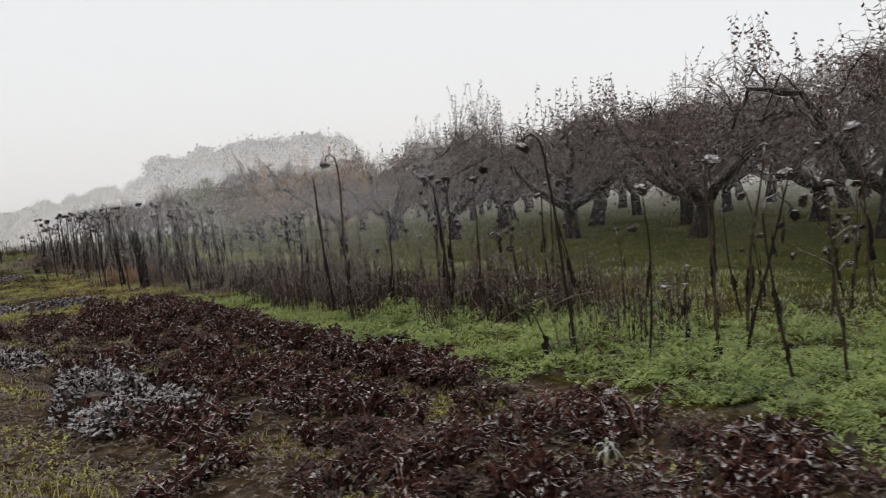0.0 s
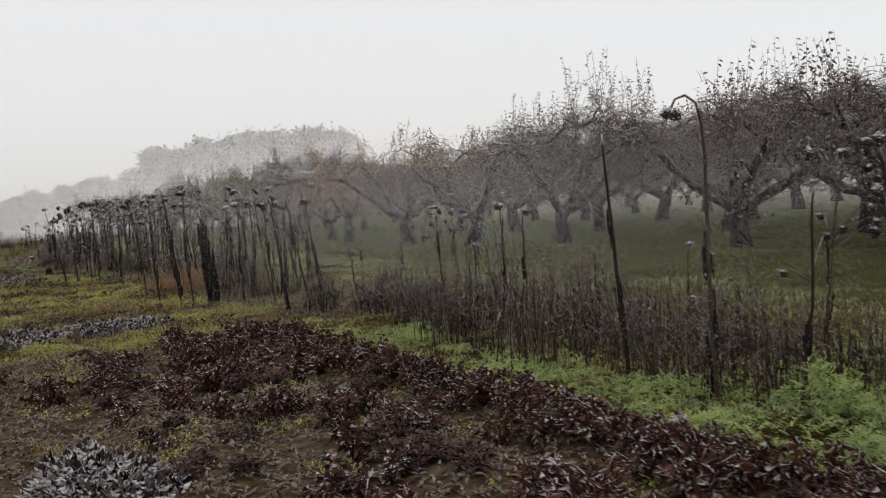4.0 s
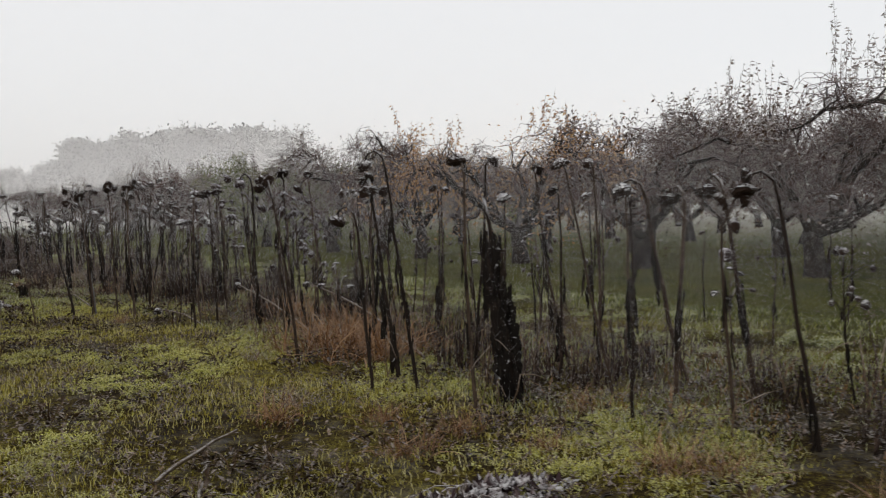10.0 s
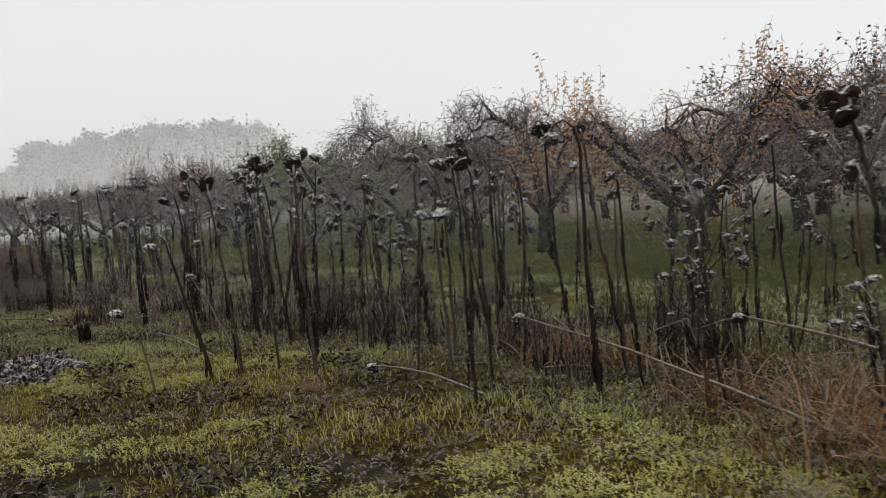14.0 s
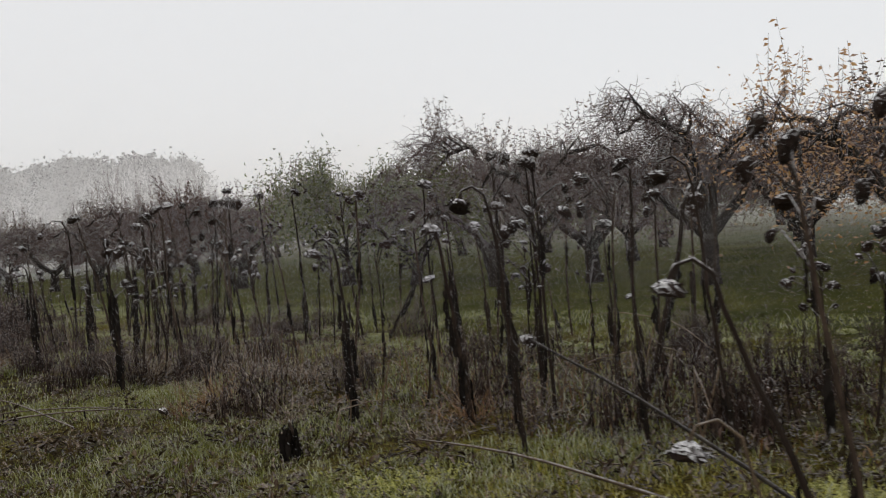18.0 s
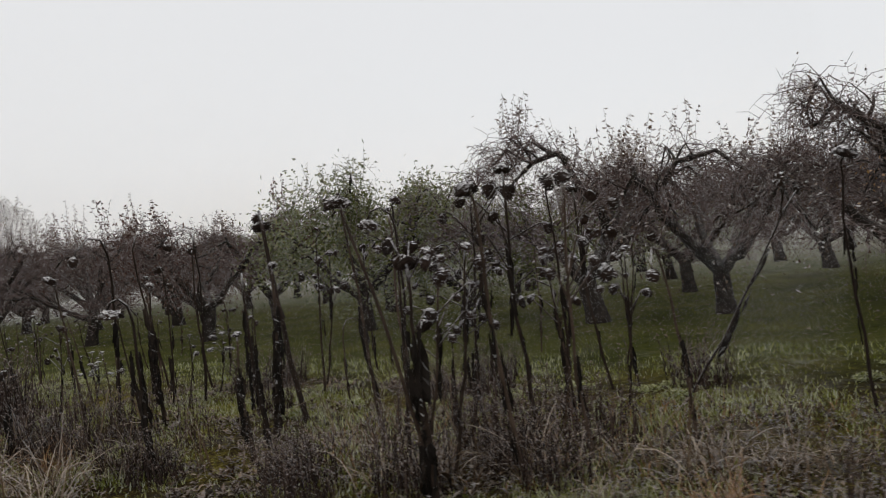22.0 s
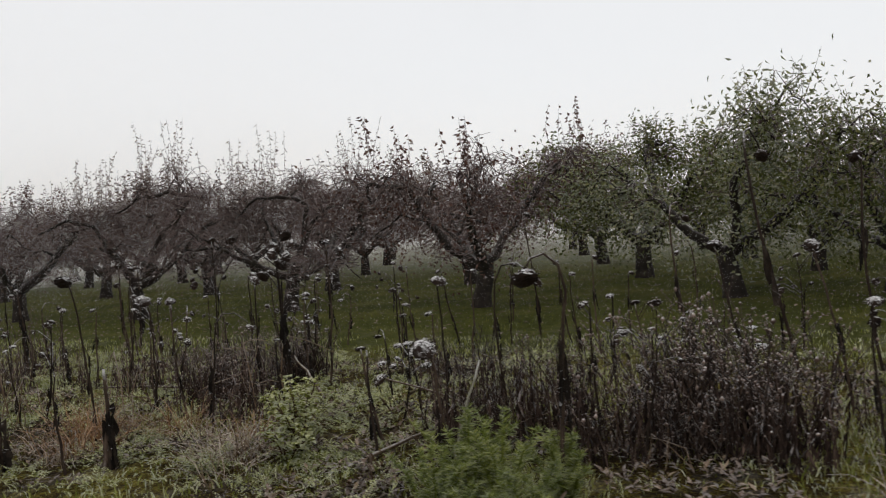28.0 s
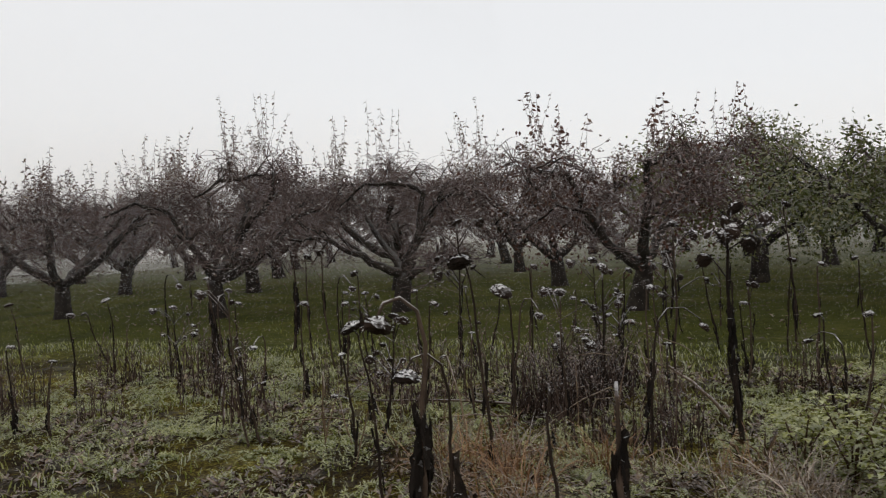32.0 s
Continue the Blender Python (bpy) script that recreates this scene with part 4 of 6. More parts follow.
landmark(4.50, 17.40, 1.47, 0.1, "tuft", 12, 0.011, 0.3, 0.9, "mid", 5)
landmark(3.38, 20.13, 1.36, 0.3, "nod", 9, 0.012, 0.3, 0.9)
landmark(4.36, 21.16, 1.61, 0.08, "flat", 16, 0.012, 0.2, 0.95)
landmark(3.52, 21.54, 1.74, 0.3, "tuft", 12, 0.012, 0.2, 0.9, "mid", 7)
landmark(4.31, 23.80, 1.76, 0.24, "nod", 22, 0.014, 0.1, 0.8)
landmark(4.19, 24.54, 1.65, 0.12, "flat", 14, 0.011)
landmark(3.80, 24.38, 1.31, 0.16, "nod", 16, 0.011, 0.2, 0.9)
landmark(3.30, 26.80, 1.67, 0.2, "tuft", 16, 0.013, 0.1, 0.9, "big", 5)
landmark(2.91, 27.16, 1.15, 0.55, "nod", 6, 0.014, 0.1, 0.5)
landmark(2.46, 26.90, 0.66, 0.35, "nod", 0, 0.008, pale=True)
landmark(3.86, 29.02, 1.56, 0.3, "nod", 20, 0.014, 0.2, 0.95)
landmark(5.03, 26.11, 1.78, 0.05, "tuft", 12, 0.012, size="big", heads=4)
landmark(3.72, 26.07, 1.78, 0.05, "tuft", 30, 0.016, 0.2, 0.95, "big", 6)
landmark(3.61, 26.52, 1.82, 0.08, "tuft", 10, 0.011, size="big", heads=3)
landmark(4.33, 27.92, 1.62, 0.35, "nod", 10, 0.011)
landmark(4.36, 29.74, 1.42, 0.2, "flat", 40, 0.017, 0.1, 0.95, shaggy=0.06)
landmark(4.97, 30.50, 1.53, 0.12, "tuft", 14, 0.012, size="mid", heads=3)
landmark(4.01, 30.66, 1.30, 0.25, "nod", 34, 0.014, 0.2, 0.95, shaggy=0.05)
landmark(4.49, 33.78, 1.83, 0.2, "flat", 22, 0.014, 0.2, 0.95)
landmark(4.74, 34.70, 1.69, 0.12, "nod", 10, 0.011)
landmark(3.98, 33.93, 1.42, 0.05, "tuft", 30, 0.015, 0.2, 0.95, "mid", 8)
landmark(3.85, 34.30, 1.80, 0.42, "flat", 9, 0.012, 0.2, 0.7)
landmark(5.00, 38.66, 1.55, 0.25, "flat", 4, 0.010, 0.2, 0.7)
landmark(4.16, 36.78, 1.23, 0.22, "nod", 40, 0.014, 0.1, 0.95, shaggy=0.05)
landmark(5.13, 36.30, 1.45, 0.1, "bare", 34, 0.016, 0.1, 0.98, shaggy=0.07)
landmark(8.77, 37.65, 1.60, 0.04, "tuft", 6, 0.011, size="mid", heads=5)
landmark(3.97, 41.12, 1.18, 0.12, "nod", 12, 0.011, 0.2, 0.9)
landmark(4.01, 41.75, 0.81, 0.08, "flat", 16, 0.012, 0.1, 0.9)
landmark(4.23, 38.31, 0.78, 0.06, "tuft", 8, 0.010, size="mid")
landmark(3.27, 45.08, 1.05, 0.16, "nod", 40, 0.013, 0.1, 0.9, shaggy=0.035)
landmark(4.65, 45.17, 1.24, 0.16, "flat", 4, 0.009)
landmark(6.30, 44.61, 1.08, 0.0, "tuft", 6, 0.010, size="mid")
landmark(5.42, 43.71, 1.39, 0.06, "tuft", 26, 0.014, 0.2, 0.95, "mid", 7)
landmark(3.78, 45.17, 0.73, 0.2, "nod", 8, 0.009)
landmark(5.43, 45.15, 1.0, 0.05, "flat", 5, 0.009)
landmark(3.25, 30.13, 0.26, 0.03, "bare", 22, 0.012, 0.3, 0.98, shaggy=0.12)


stand([
    (4.95, 3.14, 1.35, -0.05, "multi"),
    (4.59, 3.26, 1.30, -0.15, "bent"),
    (7.36, 4.41, 1.78, -0.13, "wide"),
    (5.96, 4.70, 1.68, 0.35, "small"),
    (5.82, 4.94, 1.57, 0.01, "wide"),
    (6.12, 6.92, 1.53, -0.39, "small"),
    (6.21, 7.65, 1.38, 0.04, "round"),
    (6.83, 8.37, 1.32, 0.06, "small"),
    (6.40, 8.41, 1.25, -0.12, "small"),
])
stand([
    (4.66, 8.78, 1.47, 0.08, "small"),
    (5.69, 9.21, 1.64, 0.22, "multi"),
    (4.63, 10.26, 1.95, -0.11, "bare"),
    (5.36, 12.85, 1.36, 0.01, "wide"),
    (5.71, 13.17, 0.99, -0.25, "small"),
    (5.67, 13.76, 1.49, -0.10, "bent"),
    (5.93, 14.79, 1.36, -0.07, "multi"),
    (7.03, 15.99, 1.15, 0.06, "wide"),
    (5.79, 17.14, 1.09, -0.04, "multi"),
    (7.91, 17.41, 1.48, -0.07, "wide"),
    (5.50, 17.73, 1.68, -0.25, "nod"),
    (5.06, 18.13, 1.57, 0.12, "nod"),
    (4.58, 18.24, 1.77, -0.35, "round"),
    (5.51, 18.36, 1.67, -0.31, "nod"),
    (4.74, 18.43, 1.59, -0.06, "round"),
])
stand([
    (5.20, 18.75, 1.54, -0.01, "wide"),
    (7.54, 18.76, 1.14, 0.04, "small"),
    (9.38, 18.88, 1.26, 0.02, "small"),
    (4.87, 19.15, 1.59, -0.00, "round"),
    (5.43, 19.20, 1.81, -0.09, "round"),
    (5.31, 19.41, 1.82, -0.24, "round"),
    (4.62, 19.63, 1.54, 0.07, "wide"),
    (10.63, 19.69, 1.43, -0.03, "wide"),
    (4.63, 19.94, 1.87, 0.12, "round"),
    (6.35, 20.04, 1.53, -0.04, "wide"),
    (8.42, 20.11, 1.06, 0.04, "round"),
    (5.46, 20.83, 1.33, -0.10, "wide"),
])
stand([
    (11.99, 21.09, 0.92, -0.18, "round"),
    (5.65, 21.73, 1.68, 0.03, "round"),
    (4.84, 21.93, 1.64, -0.05, "small"),
    (5.91, 22.05, 1.65, 0.07, "round"),
    (6.91, 22.17, 1.10, -0.00, "wide"),
    (4.71, 22.71, 1.36, -0.02, "small"),
    (6.04, 23.02, 1.68, -0.06, "round"),
    (6.77, 23.02, 1.29, -0.03, "multi"),
    (6.08, 23.58, 1.31, 0.03, "wide"),
    (4.93, 23.72, 1.37, 0.01, "round"),
    (6.43, 24.39, 1.50, 0.10, "multi"),
    (5.90, 24.43, 1.96, -0.27, "round"),
    (3.99, 24.45, 1.30, 0.03, "wide"),
])
stand([
    (4.84, 24.69, 1.66, -0.01, "bent"),
    (4.16, 24.75, 1.68, 0.02, "wide"),
    (5.57, 24.77, 1.93, -0.10, "wide"),
    (3.94, 24.94, 1.30, 0.11, "wide"),
    (4.68, 25.14, 1.69, -0.05, "wide"),
    (5.14, 25.22, 1.88, 0.00, "small"),
    (5.32, 25.49, 1.91, -0.24, "multi"),
    (4.85, 25.52, 1.71, -0.14, "bent"),
    (5.13, 26.28, 1.14, 0.08, "small"),
    (4.77, 26.36, 1.27, -0.01, "wide"),
    (7.63, 26.41, 1.63, 0.03, "wide"),
    (6.42, 26.46, 1.58, 0.09, "multi"),
    (5.23, 26.50, 1.33, 0.12, "multi"),
    (4.19, 26.68, 1.85, 0.16, "multi"),
])
stand([
    (5.10, 26.75, 1.43, -0.07, "wide"),
    (4.85, 26.84, 1.64, 0.25, "multi"),
    (4.60, 27.34, 1.65, 0.10, "multi"),
    (4.49, 27.57, 1.92, 0.09, "round"),
    (4.42, 28.14, 1.74, 0.05, "round"),
    (4.80, 28.43, 1.64, 0.44, "nod"),
    (4.19, 28.53, 1.44, -0.32, "bent"),
    (5.39, 28.88, 1.71, 0.12, "small"),
    (4.19, 28.91, 1.62, -0.24, "round"),
    (4.89, 29.15, 1.94, -0.04, "multi"),
    (5.15, 29.46, 1.88, -0.04, "round"),
    (7.17, 29.64, 1.13, -0.08, "bent"),
    (5.69, 30.11, 1.99, -0.00, "multi"),
    (4.86, 30.13, 1.49, -0.27, "wide"),
])
stand([
    (3.93, 30.35, 1.43, -0.05, "bent"),
    (5.84, 30.47, 1.40, -0.14, "wide"),
    (5.97, 30.99, 1.27, -0.06, "leafy"),
    (8.04, 31.06, 1.59, 0.18, "round"),
    (6.49, 31.44, 1.53, -0.09, "round"),
    (5.07, 31.59, 1.79, 0.11, "round"),
    (7.39, 31.65, 1.55, 0.22, "small"),
    (6.50, 31.75, 1.88, -0.05, "wide"),
    (5.35, 32.74, 1.37, -0.19, "bent"),
    (7.16, 33.22, 1.96, 1.24, "small"),
    (5.03, 33.32, 1.88, 0.07, "multi"),
    (6.58, 33.59, 1.33, 0.03, "multi"),
    (5.66, 33.66, 1.39, -0.15, "multi"),
    (5.58, 33.93, 2.01, -0.02, "multi"),
    (7.44, 34.00, 1.91, -0.08, "multi"),
])
stand([
    (4.57, 34.11, 1.50, 0.19, "multi"),
    (6.56, 34.12, 1.98, -0.09, "round"),
    (4.35, 34.20, 1.44, 0.21, "multi"),
    (6.92, 34.28, 1.52, 0.11, "small"),
    (8.83, 34.32, 1.41, 0.18, "small"),
    (5.38, 34.41, 1.91, 0.16, "multi"),
    (5.72, 35.47, 1.98, -0.24, "wide"),
    (6.57, 35.66, 1.91, -0.00, "small"),
    (9.99, 35.84, 1.38, -0.01, "bent"),
    (4.68, 35.90, 1.01, -0.01, "leafy"),
    (5.45, 36.42, 1.52, 0.07, "leafy"),
    (7.67, 36.46, 2.10, -0.03, "round"),
    (5.99, 36.48, 2.02, -0.21, "nod"),
    (4.70, 37.06, 1.23, -0.24, "wide"),
    (7.19, 37.22, 1.84, 0.08, "small"),
])
stand([
    (7.48, 37.44, 1.57, 0.12, "multi"),
    (8.91, 37.72, 1.67, 0.08, "multi"),
    (7.35, 37.99, 2.07, -0.08, "round"),
    (5.73, 38.07, 1.43, 0.01, "leafy"),
    (6.45, 38.56, 0.81, 0.01, "small"),
    (5.70, 38.78, 1.96, 0.04, "bent"),
    (6.97, 38.83, 1.98, 0.01, "bare"),
    (7.92, 38.87, 1.13, 0.10, "small"),
    (6.73, 39.11, 1.60, -0.01, "round"),
    (7.63, 39.37, 1.81, 0.03, "round"),
    (6.07, 39.63, 1.20, -0.29, "wide"),
    (7.48, 40.00, 2.13, -0.35, "bent"),
    (8.56, 40.01, 0.94, -0.04, "multi"),
    (5.61, 40.13, 1.24, -0.27, "wide"),
    (6.63, 40.40, 0.54, 0.04, "multi"),
])
stand([
    (6.99, 40.81, 0.63, -0.00, "multi"),
    (8.24, 40.99, 1.49, -0.11, "bent"),
    (9.75, 41.13, 1.09, -0.09, "bent"),
    (7.18, 41.51, 0.75, 0.02, "round"),
    (8.76, 41.66, 0.81, 0.04, "round"),
    (5.07, 41.68, 1.19, -0.02, "bent"),
    (8.13, 41.84, 1.02, -0.00, "round"),
    (5.05, 42.13, 1.10, -0.04, "wide"),
    (8.52, 42.14, 0.87, -0.07, "round"),
    (4.56, 42.41, 0.72, -0.01, "bare"),
    (9.25, 42.47, 0.95, -0.03, "round"),
    (7.70, 43.07, 1.00, 0.02, "round"),
    (10.03, 43.11, 1.54, -0.17, "round"),
    (9.29, 43.22, 0.95, 0.13, "wide"),
    (7.24, 43.63, 0.89, -0.02, "small"),
])
stand([
    (9.27, 43.89, 0.95, -0.18, "round"),
    (11.27, 43.93, 0.88, -0.03, "small"),
    (5.88, 44.04, 0.58, -0.01, "round"),
    (6.77, 44.17, 1.39, 0.02, "multi"),
    (3.98, 44.18, 0.60, 0.00, "stump"),
    (8.55, 44.32, 1.06, -0.00, "multi"),
    (3.92, 44.46, 0.71, -0.00, "bare"),
    (9.27, 44.48, 0.98, -0.04, "small"),
    (6.24, 44.62, 0.54, 0.03, "round"),
    (7.14, 44.62, 1.02, 0.05, "round"),
    (7.36, 44.83, 0.59, 0.01, "multi"),
    (3.52, 45.20, 1.05, -0.12, "wide"),
    (4.85, 45.22, 1.24, -0.07, "wide"),
    (7.11, 45.38, 1.07, -0.01, "round"),
])
stand([
    (9.21, 45.46, 0.69, 0.06, "bent"),
    (9.17, 45.92, 0.92, 0.05, "round"),
    (5.94, 45.95, 0.88, 0.08, "round"),
    (7.51, 46.20, 1.48, 0.03, "multi"),
    (9.18, 46.37, 0.67, 0.13, "round"),
    (8.27, 46.85, 0.78, 0.01, "round"),
    (7.62, 47.54, 1.26, -0.01, "round"),
    (8.41, 47.84, 0.76, 0.02, "round"),
    (8.32, 48.19, 1.17, -0.01, "wide"),
    (6.75, 48.34, 1.08, -0.08, "leafy"),
    (6.47, 48.51, 0.84, -0.06, "multi"),
    (4.87, 48.52, 0.56, 0.09, "round"),
    (7.33, 48.63, 0.87, -0.05, "bent"),
    (8.98, 48.82, 1.16, 0.02, "leafy"),
    (7.25, 49.28, 1.08, -0.04, "bent"),
])
stand([
    (7.17, 49.95, 0.84, -0.08, "wide"),
    (8.16, 50.92, 0.64, -0.21, "round"),
    (7.38, 51.43, 0.78, -0.10, "wide"),
    (14.09, 54.06, 1.00, 0.00, "small"),
])


def fill(n, x0, x1, y0, y1, h0, h1, kinds, seed):
    rng = random.Random(seed)
    stand([(rng.uniform(x0, x1), rng.uniform(y0, y1), rng.uniform(h0, h1), rng.uniform(-0.12, 0.12), rng.choice(kinds)) for _ in range(n)])


fill(14, 4.2, 7.0, 18.5, 23.5, 0.8, 1.6, ("small", "small", "round", "multi", "bent"), 1)
fill(24, 4.2, 7.2, 23.0, 31.0, 0.8, 1.65, ("small", "round", "wide", "multi", "multi", "multi", "bent"), 2)
fill(6, 4.4, 7.5, 30.0, 38.0, 0.7, 1.35, ("small", "round", "multi", "bent"), 3)
fill(9, 4.6, 8.0, 38.0, 43.0, 0.6, 1.1, ("small", "round", "multi", "bent"), 4)
fill(30, 4.7, 7.6, 42.5, 50.0, 0.6, 1.15, ("small", "round", "round", "multi", "bent"), 7)
fill(14, 4.2, 8.0, 50.0, 62.0, 0.8, 1.4, ("small", "round", "wide", "multi"), 5)
fill(10, 4.8, 7.6, 3.4, 9.0, 0.5, 1.3, ("small", "bare", "small", "multi"), 9)
fill(8, 4.4, 7.0, 6.0, 16.0, 0.8, 1.35, ("small", "small", "round", "multi"), 6)


# ---- dry weeds ----
def weed_clump(seed, stems=24, tall=0.85, spread=0.36, material=None, seedy=True, lean=0.07):
    """Upright dead stems, dark and hung with shrivelled leaves below, thin and tipped with seed heads above."""
    rng = random.Random(seed)
    g, s = Geo(), Geo()
    for _ in range(stems):
        a, q = rng.uniform(0, 6.3), spread * math.sqrt(rng.random())
        p = Vector((q * math.cos(a), q * math.sin(a), -0.02))
        h = tall * (0.35 + 0.75 * rng.random() ** 1.4)
        d = Vector((rng.gauss(0, lean), rng.gauss(0, lean), 0))
        pts = [p, p + d * (0.35 * h) + Vector((0, 0, 0.4 * h)), p + d * (0.75 * h) + Vector((rng.uniform(-0.03, 0.03), rng.uniform(-0.03, 0.03), 0.75 * h)), p + d * (1.2 * h) + Vector((0, 0, h))]
        g.tube(pts, [0.0058, 0.0048, 0.0034, 0.002], 3, False)
        for _ in range(rng.randint(2, 5)):
            k = rng.uniform(0.45, 0.97)
            b = pts[1].lerp(pts[3], k)
            e = Vector((rng.uniform(-1, 1), rng.uniform(-1, 1), rng.uniform(0.3, 1.3))).normalized()
            ln = rng.uniform(0.04, 0.13)
            g.tube([b, b + e * ln], [0.0026, 0.0016], 3, False)
            if seedy:
                s.blob(b + e * ln, rng.uniform(0.004, 0.009), 1.2, rng)
        for _ in range(rng.randint(4, 8)):
            b = pts[0].lerp(pts[2], rng.uniform(0.1, 1.0) ** 1.3)
            e = Vector((rng.uniform(-0.5, 0.5), rng.uniform(-0.5, 0.5), -1.0)).normalized()
            g.leaf(b, e, e.orthogonal().normalized(), rng.uniform(0.05, 0.13), rng.uniform(0.010, 0.024), rng.uniform(0.2, 0.8))
        if seedy:
            s.blob(pts[3], rng.uniform(0.006, 0.014), 1.4, rng)
    root = new("dry_weed_clump", g.mesh("dry_weed_clump", material or WEED_STEM))
    tagged(part("seed_spray", s, WEED, root), kind="stuff")
    return root


def grass_clump(seed, blades=150, tall=0.42, spread=0.3, material=None):
    """A collapsed tussock: long blades that arch over, cross and lie about."""
    rng = random.Random(seed)
    g = Geo()
    for _ in range(blades):
        a, q = rng.uniform(0, 6.3), spread * rng.random()
        p = Vector((q * math.cos(a), q * math.sin(a), -0.02))
        ln = tall * rng.uniform(0.4, 1.5)
        b = rng.uniform(0, 6.3) if rng.random() < 0.6 else a + rng.gauss(0, 0.6)
        d = Vector((math.cos(b), math.sin(b), 0))
        rise, fall = rng.uniform(0.5, 1.45), rng.uniform(0.25, 0.95)
        w = (Vector((-d.y, d.x, 0)) + Vector((0, 0, rng.uniform(-0.8, 0.8)))) * rng.uniform(0.002, 0.006)
        base, c, n = len(g.v), p.copy(), 5
        for i in range(n):
            g.v += [c - w * (1 - 0.17 * i), c + w * (1 - 0.17 * i)]
            c = c + (d * math.cos(rise) + Vector((0, 0, math.sin(rise)))) * (ln / n) + Vector((rng.uniform(-0.015, 0.015), rng.uniform(-0.015, 0.015), 0))
            c.z = max(c.z, 0.012 + 0.02 * rng.random())
            rise -= fall * (0.35 + 0.5 * i / n)
        for i in range(n - 1):
            k = base + 2 * i
            g.f.append((k, k + 1, k + 3, k + 2))
    return new("grass_tussock", g.mesh("grass_tussock", material or STRAW))


def broken_stems(seed):
    """A few dry stems snapped and bent over."""
    rng = random.Random(seed)
    root = new("snapped_stalk_clump")
    for _ in range(4):
        p = Vector((rng.gauss(0, 0.12), rng.gauss(0, 0.12), -0.02))
        a = rng.uniform(0, 6.3)
        d = Vector((math.cos(a), math.sin(a), 0))
        h, ln = rng.uniform(0.15, 0.6), rng.uniform(0.15, 0.5)
        k = p + d * (0.3 * h) + Vector((0, 0, h))
        b = a + rng.gauss(0, 0.7)
        e = k + Vector((math.cos(b) * ln, math.sin(b) * ln, -min(h * 0.9, ln * rng.uniform(-0.2, 0.9))))
        part("stem", Geo().tube([p, p.lerp(k, 0.5) + Vector((rng.uniform(-0.02, 0.02), rng.uniform(-0.02, 0.02), 0)), k, k.lerp(e, 0.5) + Vector((0, 0, 0.02)), e], [0.006, 0.0055, 0.005, 0.004, 0.003], 4), PALE_STRAW, root)
    return root


def weeds(n, x0, x1, y0, y1, kind, size0, size1, seed):
    rng = random.Random(seed)
    for _ in range(n):
        x, y = rng.uniform(x0, x1), rng.uniform(y0, y1)
        v = rng.randrange(3)
        m = spot(x, y, on_ground(x, y), rng.uniform(0, 360), rng.uniform(size0, size1))
        if kind == "weed":
            ob = place(("weed", v), lambda v=v: weed_clump(100 + v), m)
            tagged(ob, "clump of grey-brown dry weeds with frosted seed heads", "weed", "dry weed clumps")
        elif kind == "dark":
            ob = place(("dark", v), lambda v=v: weed_clump(110 + v, 70, 0.8, 0.42, WEED_DARK, True, 0.2), m)
            tagged(ob, "dark bush of tangled dead stems touched with frost", "weed", "dark dead weed bushes")
        elif kind == "bristle":
            ob = place(("bristle", v), lambda v=v: weed_clump(120 + v, 44, 0.75, 0.35, WEED_DARK, False, 0.08), m)
            tagged(ob, "stiff clump of dark upright dead stems", "weed", "dark dead weed bushes")
        elif kind == "straw":
            ob = place(("straw", v), lambda v=v: grass_clump(130 + v), m)
            tagged(ob, "tussock of rust-brown dead grass", "grass", "dead grass tussocks")
        elif kind == "broken":
            ob = place(("broken", v), lambda v=v: broken_stems(150 + v), m)
            tagged(ob, "pale snapped stems leaning over the strip's floor", "stalk", "snapped stalk clumps")
        else:
            ob = place(("pale", v), lambda v=v: grass_clump(140 + v, 110, 0.42, 0.32, PALE_STRAW), m)
            tagged(ob, "tussock of pale frosted straw", "grass", "dead grass tussocks")


weeds(34, 4.4, 6.4, 8.6, 13.4, "weed", 0.55, 1.1, 1)
weeds(20, 4.6, 6.8, 5.0, 9.0, "weed", 0.5, 0.9, 2)
weeds(15, 4.6, 6.2, 6.9, 9.6, "weed", 0.8, 1.1, 35)
weeds(11, 4.4, 6.4, 13.2, 15.8, "weed", 0.4, 0.85, 34)
weeds(13, 4.4, 6.0, 9.0, 16.5, "bristle", 0.5, 0.9, 3)
weeds(9, 4.4, 7.0, 16.0, 22.0, "weed", 0.45, 0.8, 4)
weeds(9, 4.4, 6.6, 22.5, 31.0, "weed", 0.5, 0.85, 5)
weeds(12, 4.6, 6.6, 23.0, 29.0, "bristle", 0.7, 0.95, 6)
weeds(11, 4.6, 6.2, 33.0, 41.0, "weed", 0.5, 0.85, 7)
weeds(6, 4.0, 4.7, 33.6, 37.0, "dark", 0.4, 0.6, 8)
weeds(7, 6.6, 8.2, 33.0, 39.0, "dark", 0.5, 0.7, 9)
weeds(5, 4.8, 5.6, 39.9, 41.0, "dark", 0.9, 1.2, 10)
weeds(5, 4.8, 6.4, 39.0, 42.0, "weed", 0.6, 0.85, 11)
weeds(16, 5.2, 7.4, 43.0, 49.0, "weed", 0.5, 0.85, 12)
weeds(6, 6.0, 7.4, 43.9, 45.2, "dark", 0.6, 0.8, 13)
weeds(5, 4.9, 5.5, 41.2, 42.2, "bristle", 0.8, 1.0, 14)
weeds(14, 4.4, 7.4, 49.0, 58.0, "weed", 0.6, 0.9, 15)
weeds(12, 4.0, 5.0, 20.8, 22.9, "straw", 0.9, 1.35, 16)
weeds(5, 4.5, 5.6, 23.2, 25.0, "straw", 0.7, 1.0, 17)
weeds(7, 3.4, 4.6, 37.2, 39.6, "straw", 0.7, 1.0, 18)
